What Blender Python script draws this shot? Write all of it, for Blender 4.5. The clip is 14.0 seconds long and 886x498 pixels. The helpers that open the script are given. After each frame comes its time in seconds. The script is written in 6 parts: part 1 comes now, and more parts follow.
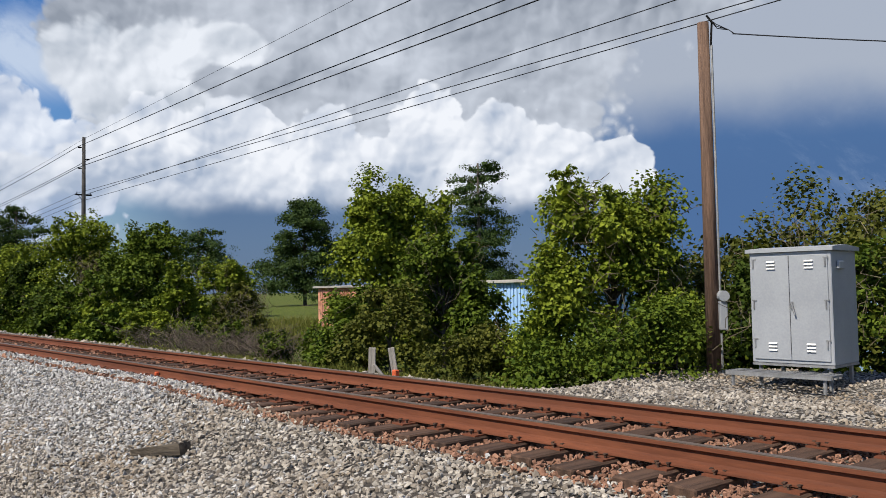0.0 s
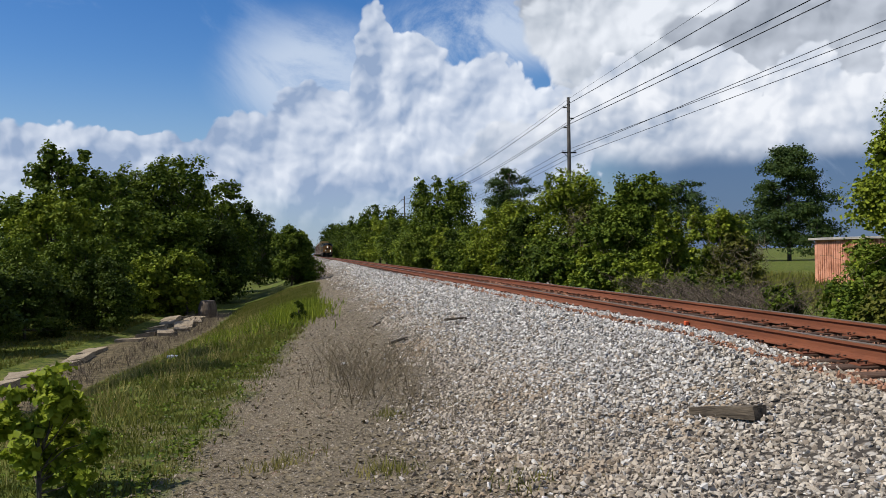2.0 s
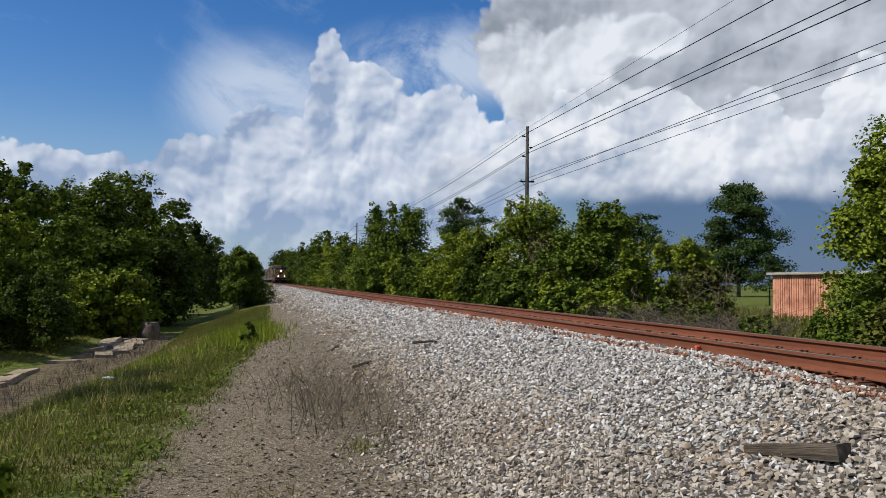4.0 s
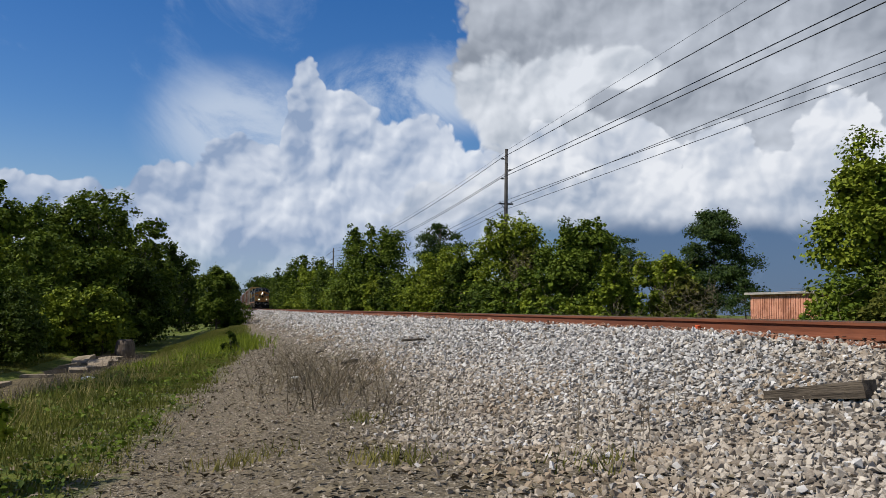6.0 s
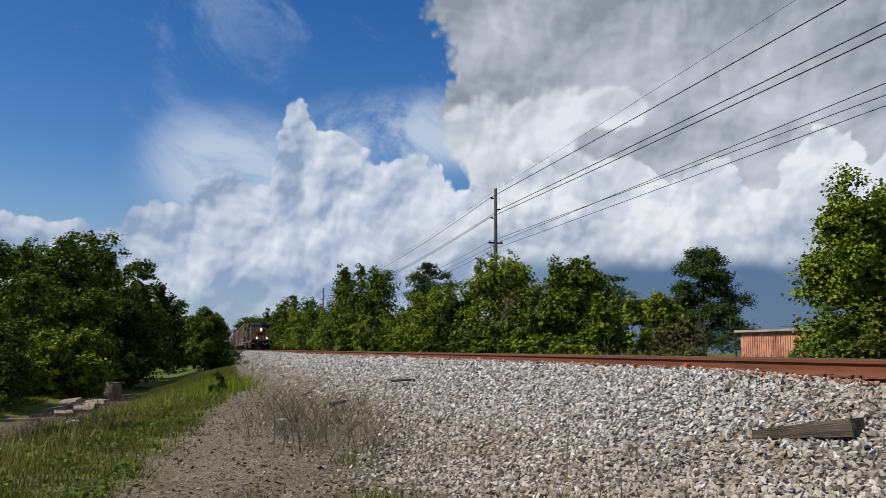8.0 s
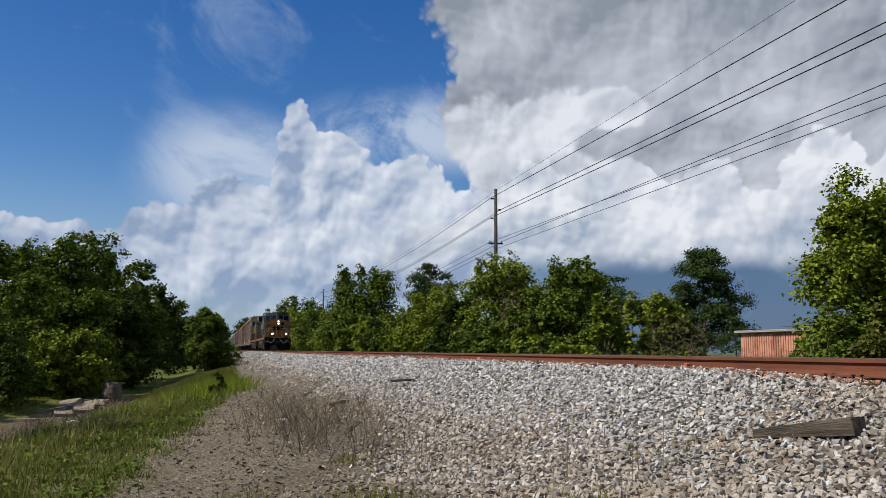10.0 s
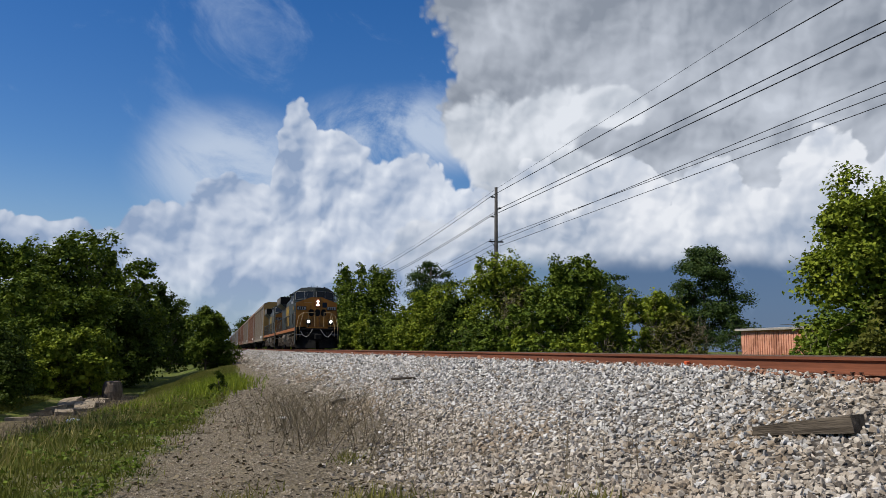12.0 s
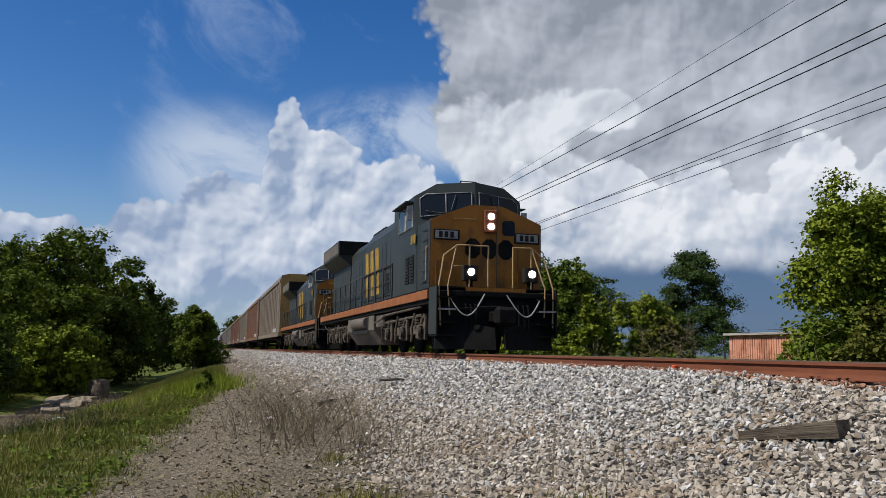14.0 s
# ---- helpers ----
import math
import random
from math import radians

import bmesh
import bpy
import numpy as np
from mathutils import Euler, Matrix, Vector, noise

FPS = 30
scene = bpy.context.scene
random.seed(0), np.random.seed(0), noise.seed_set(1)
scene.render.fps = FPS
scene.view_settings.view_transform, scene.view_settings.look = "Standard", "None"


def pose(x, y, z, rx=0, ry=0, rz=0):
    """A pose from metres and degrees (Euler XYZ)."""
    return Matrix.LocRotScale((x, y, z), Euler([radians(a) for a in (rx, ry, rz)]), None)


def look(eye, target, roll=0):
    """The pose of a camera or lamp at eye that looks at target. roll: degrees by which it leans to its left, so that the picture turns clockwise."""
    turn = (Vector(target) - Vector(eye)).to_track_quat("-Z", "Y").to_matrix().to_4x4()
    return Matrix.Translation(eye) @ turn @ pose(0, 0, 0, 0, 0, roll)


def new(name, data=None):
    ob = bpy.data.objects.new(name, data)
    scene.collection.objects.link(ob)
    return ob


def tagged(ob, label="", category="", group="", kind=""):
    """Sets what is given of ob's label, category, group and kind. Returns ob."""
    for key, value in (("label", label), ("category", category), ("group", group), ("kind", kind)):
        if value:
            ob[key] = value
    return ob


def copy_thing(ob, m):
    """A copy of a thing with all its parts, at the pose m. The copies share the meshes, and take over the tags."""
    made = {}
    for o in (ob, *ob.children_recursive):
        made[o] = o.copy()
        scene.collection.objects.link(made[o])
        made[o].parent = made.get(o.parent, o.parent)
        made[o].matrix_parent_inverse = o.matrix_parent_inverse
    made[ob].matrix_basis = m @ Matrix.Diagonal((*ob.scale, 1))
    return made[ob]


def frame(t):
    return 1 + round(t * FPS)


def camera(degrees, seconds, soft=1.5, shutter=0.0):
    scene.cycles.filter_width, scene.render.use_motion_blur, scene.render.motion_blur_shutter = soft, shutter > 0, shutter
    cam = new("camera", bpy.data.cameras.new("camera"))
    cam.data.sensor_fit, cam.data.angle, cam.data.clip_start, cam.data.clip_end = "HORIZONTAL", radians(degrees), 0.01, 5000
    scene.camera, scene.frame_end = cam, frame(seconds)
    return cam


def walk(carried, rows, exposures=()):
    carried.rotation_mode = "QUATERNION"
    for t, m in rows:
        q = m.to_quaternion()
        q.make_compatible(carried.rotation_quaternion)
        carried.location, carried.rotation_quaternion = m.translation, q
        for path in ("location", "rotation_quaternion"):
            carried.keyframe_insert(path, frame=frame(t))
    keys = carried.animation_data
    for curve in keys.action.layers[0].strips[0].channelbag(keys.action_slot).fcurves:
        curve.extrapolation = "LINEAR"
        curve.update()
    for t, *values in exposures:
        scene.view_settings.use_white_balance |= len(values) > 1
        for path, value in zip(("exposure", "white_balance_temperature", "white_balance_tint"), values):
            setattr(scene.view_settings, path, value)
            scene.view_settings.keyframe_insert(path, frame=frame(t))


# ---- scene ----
# Camera: seconds, x, y, z, pitch, lean, heading
cam = camera(55.64, 14.0, soft=0.5)
PATH = [
    (0.0, -5.399, -0.000, 1.153, 2.80, -1.00, -40.58),
    (0.5, -5.352, 0.427, 1.221, 4.52, -1.91, -23.87),
    (1.0, -5.377, 0.861, 1.210, 3.25, -1.12, -15.29),
    (1.5, -5.428, 1.275, 1.036, 1.13, -1.58, -11.18),
    (2.0, -5.567, 1.738, 0.979, 0.24, -0.82, -9.19),
    (2.5, -5.585, 2.172, 0.930, 0.86, -0.48, -7.40),
    (3.0, -5.582, 2.642, 0.903, 2.29, 0.36, -7.18),
    (3.5, -5.642, 3.116, 0.848, 2.18, 0.14, -11.05),
    (6.0, -5.980, 3.585, 0.045, 4.24, 0.84, -14.21),
    (6.5, -5.955, 3.595, 0.037, 5.45, 0.75, -14.22),
    (7.0, -5.949, 3.585, 0.033, 6.63, 0.56, -14.84),
    (7.5, -5.955, 3.586, 0.036, 6.88, 0.50, -14.86),
    (8.0, -5.952, 3.574, 0.051, 6.93, 0.46, -14.85),
    (10.5, -5.944, 3.592, 0.035, 6.97, 0.43, -14.83),
    (11.0, -5.954, 3.574, 0.033, 6.90, 0.41, -14.82),
    (11.5, -5.940, 3.587, 0.035, 6.86, 0.41, -14.81),
    (12.0, -5.937, 3.590, 0.035, 6.86, 0.41, -14.81),
    (12.5, -5.936, 3.594, 0.032, 6.93, 0.40, -14.88),
    (13.0, -5.940, 3.591, 0.036, 6.88, 0.43, -14.84),
    (13.5, -5.931, 3.590, 0.035, 6.86, 0.44, -14.87),
    (14.0, -5.923, 3.595, 0.035, 6.98, 0.97, -15.47),
]


def eye_pose(x, y, z, pitch, lean, heading):
    return pose(x, y, z, 0, 0, heading) @ pose(0, 0, 0, 90 + pitch) @ pose(0, 0, 0, 0, 0, lean)


walk(cam, [(t, eye_pose(*row)) for t, *row in PATH], exposures=[(0.0, 0.27), (0.5, 0.14), (1.0, 0.12), (2.0, 0.26), (2.5, 0.28), (3.5, 0.22), (6.0, 0.12), (14.0, 0.12)])

# ---- light: sun behind the left shoulder, broken cumulus sky ----
SUN_WAY = Vector((-0.68, -0.04, 0.75)).normalized()
sun = new("sun", bpy.data.lights.new("sun", "SUN"))
sun.data.energy, sun.data.angle, sun.data.color = 5.0, radians(0.5), (1.0, 0.93, 0.80)
sun.matrix_world = look(SUN_WAY * 50, (0, 0, 0))
scene.view_settings.exposure = 0.0


class Net:
    """Small arithmetic on shader sockets."""

    def __init__(self, tree):
        self.tree = tree

    def node(self, kind):
        return self.tree.nodes.new(kind)

    def put(self, socket, value):
        if isinstance(value, bpy.types.NodeSocket):
            self.tree.links.new(value, socket)
        else:
            socket.default_value = value

    def math(self, op, a, b=0.0, c=0.0, clamp=False):
        n = self.node("ShaderNodeMath")
        n.operation, n.use_clamp = op, clamp
        for s, v in zip(n.inputs, (a, b, c)):
            self.put(s, v)
        return n.outputs[0]

    def vec(self, x, y, z=0.0):
        n = self.node("ShaderNodeCombineXYZ")
        for s, v in zip(n.inputs, (x, y, z)):
            self.put(s, v)
        return n.outputs[0]

    def vmath(self, op, a, b):
        n = self.node("ShaderNodeVectorMath")
        n.operation = op
        self.put(n.inputs[0], a)
        self.put(n.inputs[1], b)
        return n.outputs[0]

    def noise(self, p, scale, detail=4.0, rough=0.55, dims="3D", distortion=0.0):
        n = self.node("ShaderNodeTexNoise")
        n.noise_dimensions = dims
        self.put(n.inputs["Vector"], p)
        n.inputs["Scale"].default_value, n.inputs["Detail"].default_value = scale, detail
        n.inputs["Roughness"].default_value, n.inputs["Distortion"].default_value = rough, distortion
        return n

    def puff(self, p, scale, smooth=0.6):
        n = self.node("ShaderNodeTexVoronoi")
        n.feature, n.voronoi_dimensions = "SMOOTH_F1", "2D"
        self.put(n.inputs["Vector"], p)
        n.inputs["Scale"].default_value, n.inputs["Smoothness"].default_value = scale, smooth
        return n.outputs["Distance"]

    def ramp(self, value, lo, hi, a=0.0, b=1.0, smooth=True):
        n = self.node("ShaderNodeMapRange")
        n.interpolation_type, n.clamp = "SMOOTHSTEP" if smooth else "LINEAR", True
        for i, v in enumerate((value, lo, hi, a, b)):
            self.put(n.inputs[i], v)
        return n.outputs[0]

    def mix(self, f, a, b):
        n = self.node("ShaderNodeMix")
        n.data_type = "RGBA"
        self.put(n.inputs[0], f)
        self.put(n.inputs[6], a)
        self.put(n.inputs[7], b)
        return n.outputs[2]


def build_sky():
    world = bpy.data.worlds.new("sky")
    scene.world = world
    world.use_nodes = True
    tree = world.node_tree
    tree.nodes.clear()
    w = Net(tree)
    way = w.node("ShaderNodeTexCoord").outputs["Generated"]
    sep = w.node("ShaderNodeSeparateXYZ")
    w.put(sep.inputs[0], way)
    x, y, z = sep.outputs
    # azimuth (east of the track's line) and height over the horizon, in tens of degrees
    az = w.math("MULTIPLY", w.math("ARCTAN2", x, y), 5.7296)
    el = w.math("MULTIPLY", w.math("ARCSINE", z), 5.7296)
    sky = w.node("ShaderNodeTexSky")
    sky.sky_type, sky.sun_disc = "NISHITA", False
    sky.sun_elevation = math.asin(SUN_WAY.z)
    sky.sun_rotation = math.atan2(SUN_WAY.x, SUN_WAY.y)
    sky.altitude, sky.air_density, sky.dust_density, sky.ozone_density = 100, 1.0, 0.4, 2.0
    hsv = w.node("ShaderNodeHueSaturation")
    hsv.inputs["Saturation"].default_value, hsv.inputs["Value"].default_value = 1.42, 0.116
    hsv.inputs["Hue"].default_value = 0.512
    w.put(hsv.inputs["Color"], sky.outputs[0])
    clear = hsv.outputs[0]

    flat = w.vec(az, el)
    warp = w.noise(w.vec(az, el, 3.1), 0.9, 5.0, 0.6)
    warped = w.vmath("ADD", flat, w.vmath("MULTIPLY", w.vmath("SUBTRACT", warp.outputs["Color"], (0.5, 0.5, 0.5)), (0.55, 0.4, 0.0)))

    def relief(p):
        """Cauliflower heads at three sizes over a broken field."""
        a = w.math("MULTIPLY", w.puff(p, 2.3, 0.35), -0.85)
        b = w.math("MULTIPLY", w.puff(p, 5.6, 0.3), -0.55)
        c = w.math("MULTIPLY", w.puff(p, 13.0, 0.3), -0.34)
        d = w.math("MULTIPLY", w.noise(p, 2.6, 8.0, 0.6, "2D").outputs[0], 0.70)
        return w.math("ADD", w.math("ADD", a, b), w.math("ADD", c, d))

    def swell(p):
        """The larger forms alone, for light and shade."""
        a = w.math("MULTIPLY", w.puff(p, 1.7, 0.5), -0.9)
        b = w.math("MULTIPLY", w.puff(p, 4.2, 0.45), -0.55)
        c = w.math("MULTIPLY", w.puff(p, 9.0, 0.4), -0.20)
        d = w.math("MULTIPLY", w.noise(p, 1.6, 2.5, 0.5, "2D").outputs[0], 0.8)
        return w.math("ADD", w.math("ADD", a, b), w.math("ADD", c, d))

    here = relief(warped)
    slope = w.math("SUBTRACT", swell(warped), swell(w.vmath("ADD", warped, (-0.075, 0.10, 0.0))))

    crisp = w.math("SUBTRACT", here, relief(w.vmath("ADD", warped, (-0.028, 0.036, 0.0))))

    def heap(blobs, blend=0.06):
        """Upper envelope of soft ellipses: azimuth, height, half width, half height."""
        total = None
        for a, e, ra, re in blobs:
            u = w.math("MULTIPLY", w.math("SUBTRACT", az, a), 1.0 / ra)
            v = w.math("MULTIPLY", w.math("SUBTRACT", el, e), 1.0 / re)
            d = w.math("SUBTRACT", 1.0, w.math("SQRT", w.math("ADD", w.math("MULTIPLY", u, u), w.math("MULTIPLY", v, v))))
            total = d if total is None else w.math("SMOOTH_MAX", total, d, blend)
        return total

    tone = w.noise(w.vec(az, el, 7.7), 0.8, 5.0, 0.55).outputs[0]
    ragged = w.math("MULTIPLY", w.math("SUBTRACT", warp.outputs[0], 0.5), 0.35)

    def layer(blobs, under, depth, edge, dark, lit, contrast, shade, base, top, floor=-9.0, fade=0.2):
        """base, top: heights between which the cloud brightens; floor: the height of its flat underside."""
        body = heap(blobs)
        form = w.math("SUBTRACT", body, heap([(a + 0.13, e - 0.16, ra, re) for a, e, ra, re in blobs]))
        d = w.math("ADD", body, w.math("MULTIPLY", w.math("ADD", here, 0.30), depth))
        mask = w.math("MULTIPLY", w.ramp(d, -0.02, edge), w.ramp(w.math("ADD", el, ragged), floor, floor + fade))
        light = w.math("MULTIPLY_ADD", slope, contrast * 0.58, shade)
        light = w.math("MULTIPLY_ADD", crisp, contrast * 0.50, light)
        light = w.math("MULTIPLY_ADD", form, -0.46, light)
        light = w.math("ADD", light, w.math("MULTIPLY", w.math("SUBTRACT", tone, 0.5), 1.25))
        light = w.math("ADD", light, w.ramp(el, base, top, -0.38, 0.22, False), clamp=True)
        return w.mix(mask, under, w.mix(light, dark, lit))

    # haze and storm-blue distance low over the eastern horizon
    storm = w.math("MULTIPLY", w.ramp(az, 1.2, 2.6), w.ramp(el, 1.6, 0.6))
    col = w.mix(w.math("MULTIPLY", storm, 0.92), clear, (0.095, 0.165, 0.31, 1))
    low = w.math("MULTIPLY", w.ramp(el, 1.3, 0.0), w.ramp(az, 2.4, 0.9))
    col = w.mix(w.math("MULTIPLY", low, 0.80), col, (0.30, 0.42, 0.60, 1))
    storm2 = w.math("MULTIPLY", w.ramp(az, 4.6, 5.6), w.ramp(el, 2.6, 1.2))
    col = w.mix(w.math("MULTIPLY", storm2, 0.9), col, (0.075, 0.160, 0.35, 1))
    # thin high veil and wisps
    veil = w.noise(w.vec(w.math("MULTIPLY", az, 0.7), w.math("MULTIPLY_ADD", az, 0.30, el), 1.0), 1.5, 8.0, 0.66, distortion=0.5).outputs[0]
    col = w.mix(w.math("MULTIPLY", w.ramp(veil, 0.54, 0.80), 0.40), col, (0.50, 0.62, 0.82, 1))
    wisps = w.math("MULTIPLY", w.ramp(heap([(0.02, 1.18, 0.60, 0.42), (1.20, 1.46, 0.75, 0.30), (0.3, 0.95, 0.7, 0.4)]), -0.25, 0.65), w.ramp(veil, 0.32, 0.60))
    col = w.mix(w.math("MULTIPLY", wisps, 0.9), col, (0.58, 0.68, 0.84, 1))
    # scattered cumulus all round, outside the great banks
    cover = w.noise(w.vec(x, y, z), 1.6, 3.0, 0.5).outputs[0]
    out_of = w.math("MAXIMUM", w.ramp(az, -2.6, -4.5), w.ramp(az, 6.5, 8.5))
    above = w.math("MAXIMUM", out_of, w.ramp(el, 3.2, 4.4))
    rest = w.math("MULTIPLY", w.ramp(w.math("ADD", cover, w.math("MULTIPLY", here, 0.12)), 0.55, 0.72), above)
    col = w.mix(rest, col, w.mix(w.ramp(tone, 0.35, 0.65), (0.24, 0.28, 0.33, 1), (0.58, 0.61, 0.66, 1)))
    # pale overcast high in the east
    haze = w.math("MULTIPLY", w.ramp(az, 4.2, 5.2), w.ramp(w.math("ADD", el, ragged), 0.90, 1.35))
    col = w.mix(w.math("MULTIPLY", haze, 0.92), col, (0.44, 0.49, 0.58, 1))
    # high grey deck to the east
    col = layer([(1.98, 1.62, 0.52, 0.40), (1.86, 2.35, 0.50, 0.60), (2.6, 2.0, 0.95, 0.80), (3.6, 2.1, 1.2, 0.95), (4.7, 2.0, 0.95, 0.80), (3.2, 2.9, 2.0, 0.8), (3.0, 1.30, 1.3, 0.6), (4.4, 1.25, 1.0, 0.6), (5.7, 2.2, 0.9, 0.7)],
                col, 0.42, 0.16, (0.29, 0.33, 0.40, 1), (0.66, 0.71, 0.80, 1), 0.95, 0.46, 2.45, 1.05)
    # bright shelf on the deck's western edge
    col = layer([(1.80, 1.46, 0.36, 0.30), (2.20, 1.56, 0.36, 0.26), (2.05, 1.28, 0.50, 0.22), (2.62, 1.62, 0.30, 0.16)],
                col, 0.34, 0.22, (0.42, 0.48, 0.57, 1), (0.86, 0.90, 0.97, 1), 1.2, 0.58, 0.9, 1.6)
    # towering heads where the track vanishes
    col = layer([(0.47, 1.17, 0.17, 0.50), (0.72, 1.02, 0.36, 0.48), (1.2, 0.86, 0.50, 0.46), (1.6, 0.70, 0.36, 0.38), (0.08, 0.72, 0.38, 0.42), (-0.42, 0.60, 0.34, 0.36), (0.6, 0.42, 1.3, 0.42), (-1.1, 0.55, 0.9, 0.28), (-2.3, 0.6, 1.1, 0.32)],
                col, 0.36, 0.06, (0.31, 0.41, 0.60, 1), (0.86, 0.91, 1.0, 1), 1.5, 0.47, 0.10, 1.05, 0.02, 0.5)
    # bright rampart of cumulus over the hedge
    col = layer([(2.15, 0.84, 0.34, 0.44), (2.70, 0.82, 0.42, 0.50), (3.30, 0.82, 0.36, 0.48), (3.98, 0.90, 0.34, 0.52), (3.62, 0.72, 0.45, 0.36), (4.42, 0.86, 0.36, 0.46), (4.85, 0.78, 0.36, 0.34), (1.42, 0.60, 0.40, 0.30), (1.78, 0.66, 0.34, 0.36), (5.20, 0.74, 0.34, 0.26)],
                col, 0.36, 0.06, (0.40, 0.48, 0.62, 1), (0.91, 0.94, 1.0, 1), 1.4, 0.64, 0.50, 0.95, 0.50, 0.20)
    back = w.node("ShaderNodeBackground")
    w.put(back.inputs["Color"], col)
    back.inputs["Strength"].default_value = 0.81
    out = w.node("ShaderNodeOutputWorld")
    tree.links.new(back.outputs[0], out.inputs[0])


build_sky()

# ---- materials ----
REFLECT = 0.82            # all matt colours below are given for a chart whose white is 1; this is that white's reflectance


def material(name, dark, light, scale=6.0, rough=0.8, metal=0.0, bump=0.15, fine=60.0, stain=None, stain_scale=0.8, random=0.0,
             stretch=(1, 1, 1), island=0.0, spec=0.3, leafy=0.0, coords="Object"):
    """Two-scale mottled surface; stain: a third colour in patches; random: spread between objects; island: between pieces of one mesh."""
    dark, light = [tuple(v * REFLECT for v in c) for c in (dark, light)]
    stain = stain and tuple(v * REFLECT for v in stain)
    m = bpy.data.materials.new(name)
    m.use_nodes = True
    w = Net(m.node_tree)
    bsdf = m.node_tree.nodes["Principled BSDF"]
    p = w.vmath("MULTIPLY", w.node("ShaderNodeTexCoord").outputs[coords], stretch)
    big = w.noise(p, scale, 5.0, 0.6).outputs[0]
    small = w.noise(p, fine, 3.0, 0.6).outputs[0]
    f = w.math("ADD", w.math("MULTIPLY", big, 0.65), w.math("MULTIPLY", small, 0.35))
    f = w.ramp(f, 0.32, 0.68)
    if random:
        r = w.node("ShaderNodeObjectInfo").outputs["Random"]
        f = w.math("ADD", f, w.math("MULTIPLY", w.math("SUBTRACT", r, 0.5), random), clamp=True)
    if island:
        r = w.node("ShaderNodeNewGeometry").outputs["Random Per Island"]
        f = w.math("ADD", w.math("MULTIPLY", f, 1 - island), w.math("MULTIPLY", r, island), clamp=True)
    col = w.mix(f, (*dark, 1), (*light, 1))
    if stain:
        col = w.mix(w.math("MULTIPLY", w.ramp(w.noise(p, stain_scale, 6.0, 0.65).outputs[0], 0.48, 0.66), 0.8), col, (*stain, 1))
    w.put(bsdf.inputs["Base Color"], col)
    w.put(bsdf.inputs["Roughness"], w.math("ADD", rough - 0.08, w.math("MULTIPLY", small, 0.16), clamp=True))
    bsdf.inputs["Metallic"].default_value = metal
    bsdf.inputs["Specular IOR Level"].default_value = spec
    if bump:
        b = w.node("ShaderNodeBump")
        b.inputs["Strength"].default_value, b.inputs["Distance"].default_value = bump, 0.02
        w.put(b.inputs["Height"], f)
        w.put(bsdf.inputs["Normal"], b.outputs[0])
    if leafy:
        t = w.node("ShaderNodeBsdfTranslucent")
        w.put(t.inputs["Color"], w.mix(0.3, col, (0.20, 0.28, 0.03, 1)))
        s = w.node("ShaderNodeMixShader")
        s.inputs[0].default_value = leafy
        m.node_tree.links.new(bsdf.outputs[0], s.inputs[1])
        m.node_tree.links.new(t.outputs[0], s.inputs[2])
        m.node_tree.links.new(s.outputs[0], m.node_tree.nodes["Material Output"].inputs[0])
    return m


def lamp_glow(name, colour, strength):
    m = bpy.data.materials.new(name)
    m.use_nodes = True
    b = m.node_tree.nodes["Principled BSDF"]
    b.inputs["Base Color"].default_value = (*colour, 1)
    b.inputs["Emission Color"].default_value = (*colour, 1)
    b.inputs["Emission Strength"].default_value = strength
    return m


def glass_dark(name):
    m = bpy.data.materials.new(name)
    m.use_nodes = True
    b = m.node_tree.nodes["Principled BSDF"]
    b.inputs["Base Color"].default_value = (0.012, 0.015, 0.02, 1)
    b.inputs["Roughness"].default_value = 0.10
    b.inputs["Specular IOR Level"].default_value = 0.18
    return m


STONE = material("ballast_stone", (0.135, 0.104, 0.076), (0.62, 0.56, 0.48), 9, 0.9, bump=0.3, fine=90, island=0.72, stain=(0.30, 0.225, 0.15), stain_scale=0.42)
STONE_CLEAN = material("fresh_ballast_stone", (0.175, 0.162, 0.148), (0.73, 0.712, 0.69), 9, 0.9, bump=0.3, fine=90, island=0.78)
DIRT_STONE = material("earthy_stone", (0.135, 0.108, 0.080), (0.50, 0.44, 0.355), 7, 0.9, bump=0.2, fine=90, island=0.75)
STONE_RUST = material("rusty_ballast_stone", (0.15, 0.072, 0.045), (0.42, 0.225, 0.145), 9, 0.9, bump=0.3, fine=90, island=0.55)
RAIL_RUST = material("rusted_rail_steel", (0.125, 0.040, 0.019), (0.215, 0.070, 0.032), 3, 0.75, 0.0, 0.08, 40, stain=(0.15, 0.052, 0.027), stretch=(1, 0.12, 1))
RAIL_TOP = material("worn_rail_head", (0.15, 0.105, 0.08), (0.27, 0.20, 0.155), 4, 0.45, 0.55, 0.05, 60, stretch=(1, 0.1, 1))
TIE_WOOD = material("creosoted_wood", (0.034, 0.020, 0.014), (0.12, 0.068, 0.044), 5, 0.85, bump=0.4, fine=50, random=0.5, stretch=(0.25, 2, 1))
GREY_WOOD = material("weathered_grey_wood", (0.034, 0.026, 0.019), (0.145, 0.118, 0.088), 6, 0.9, bump=0.5, fine=45, stretch=(0.15, 2.5, 2.5))
POST_WOOD = material("bleached_post_wood", (0.20, 0.18, 0.155), (0.42, 0.39, 0.35), 6, 0.9, bump=0.4, fine=45, stretch=(2.5, 2.5, 0.15))
POLE_WOOD = material("brown_pole_wood", (0.07, 0.040, 0.027), (0.22, 0.135, 0.092), 5, 0.85, bump=0.4, fine=40, stretch=(2.5, 2.5, 0.12))
POLE_DARK = material("dark_pole_steel", (0.028, 0.027, 0.027), (0.075, 0.07, 0.066), 3, 0.8, bump=0.1)
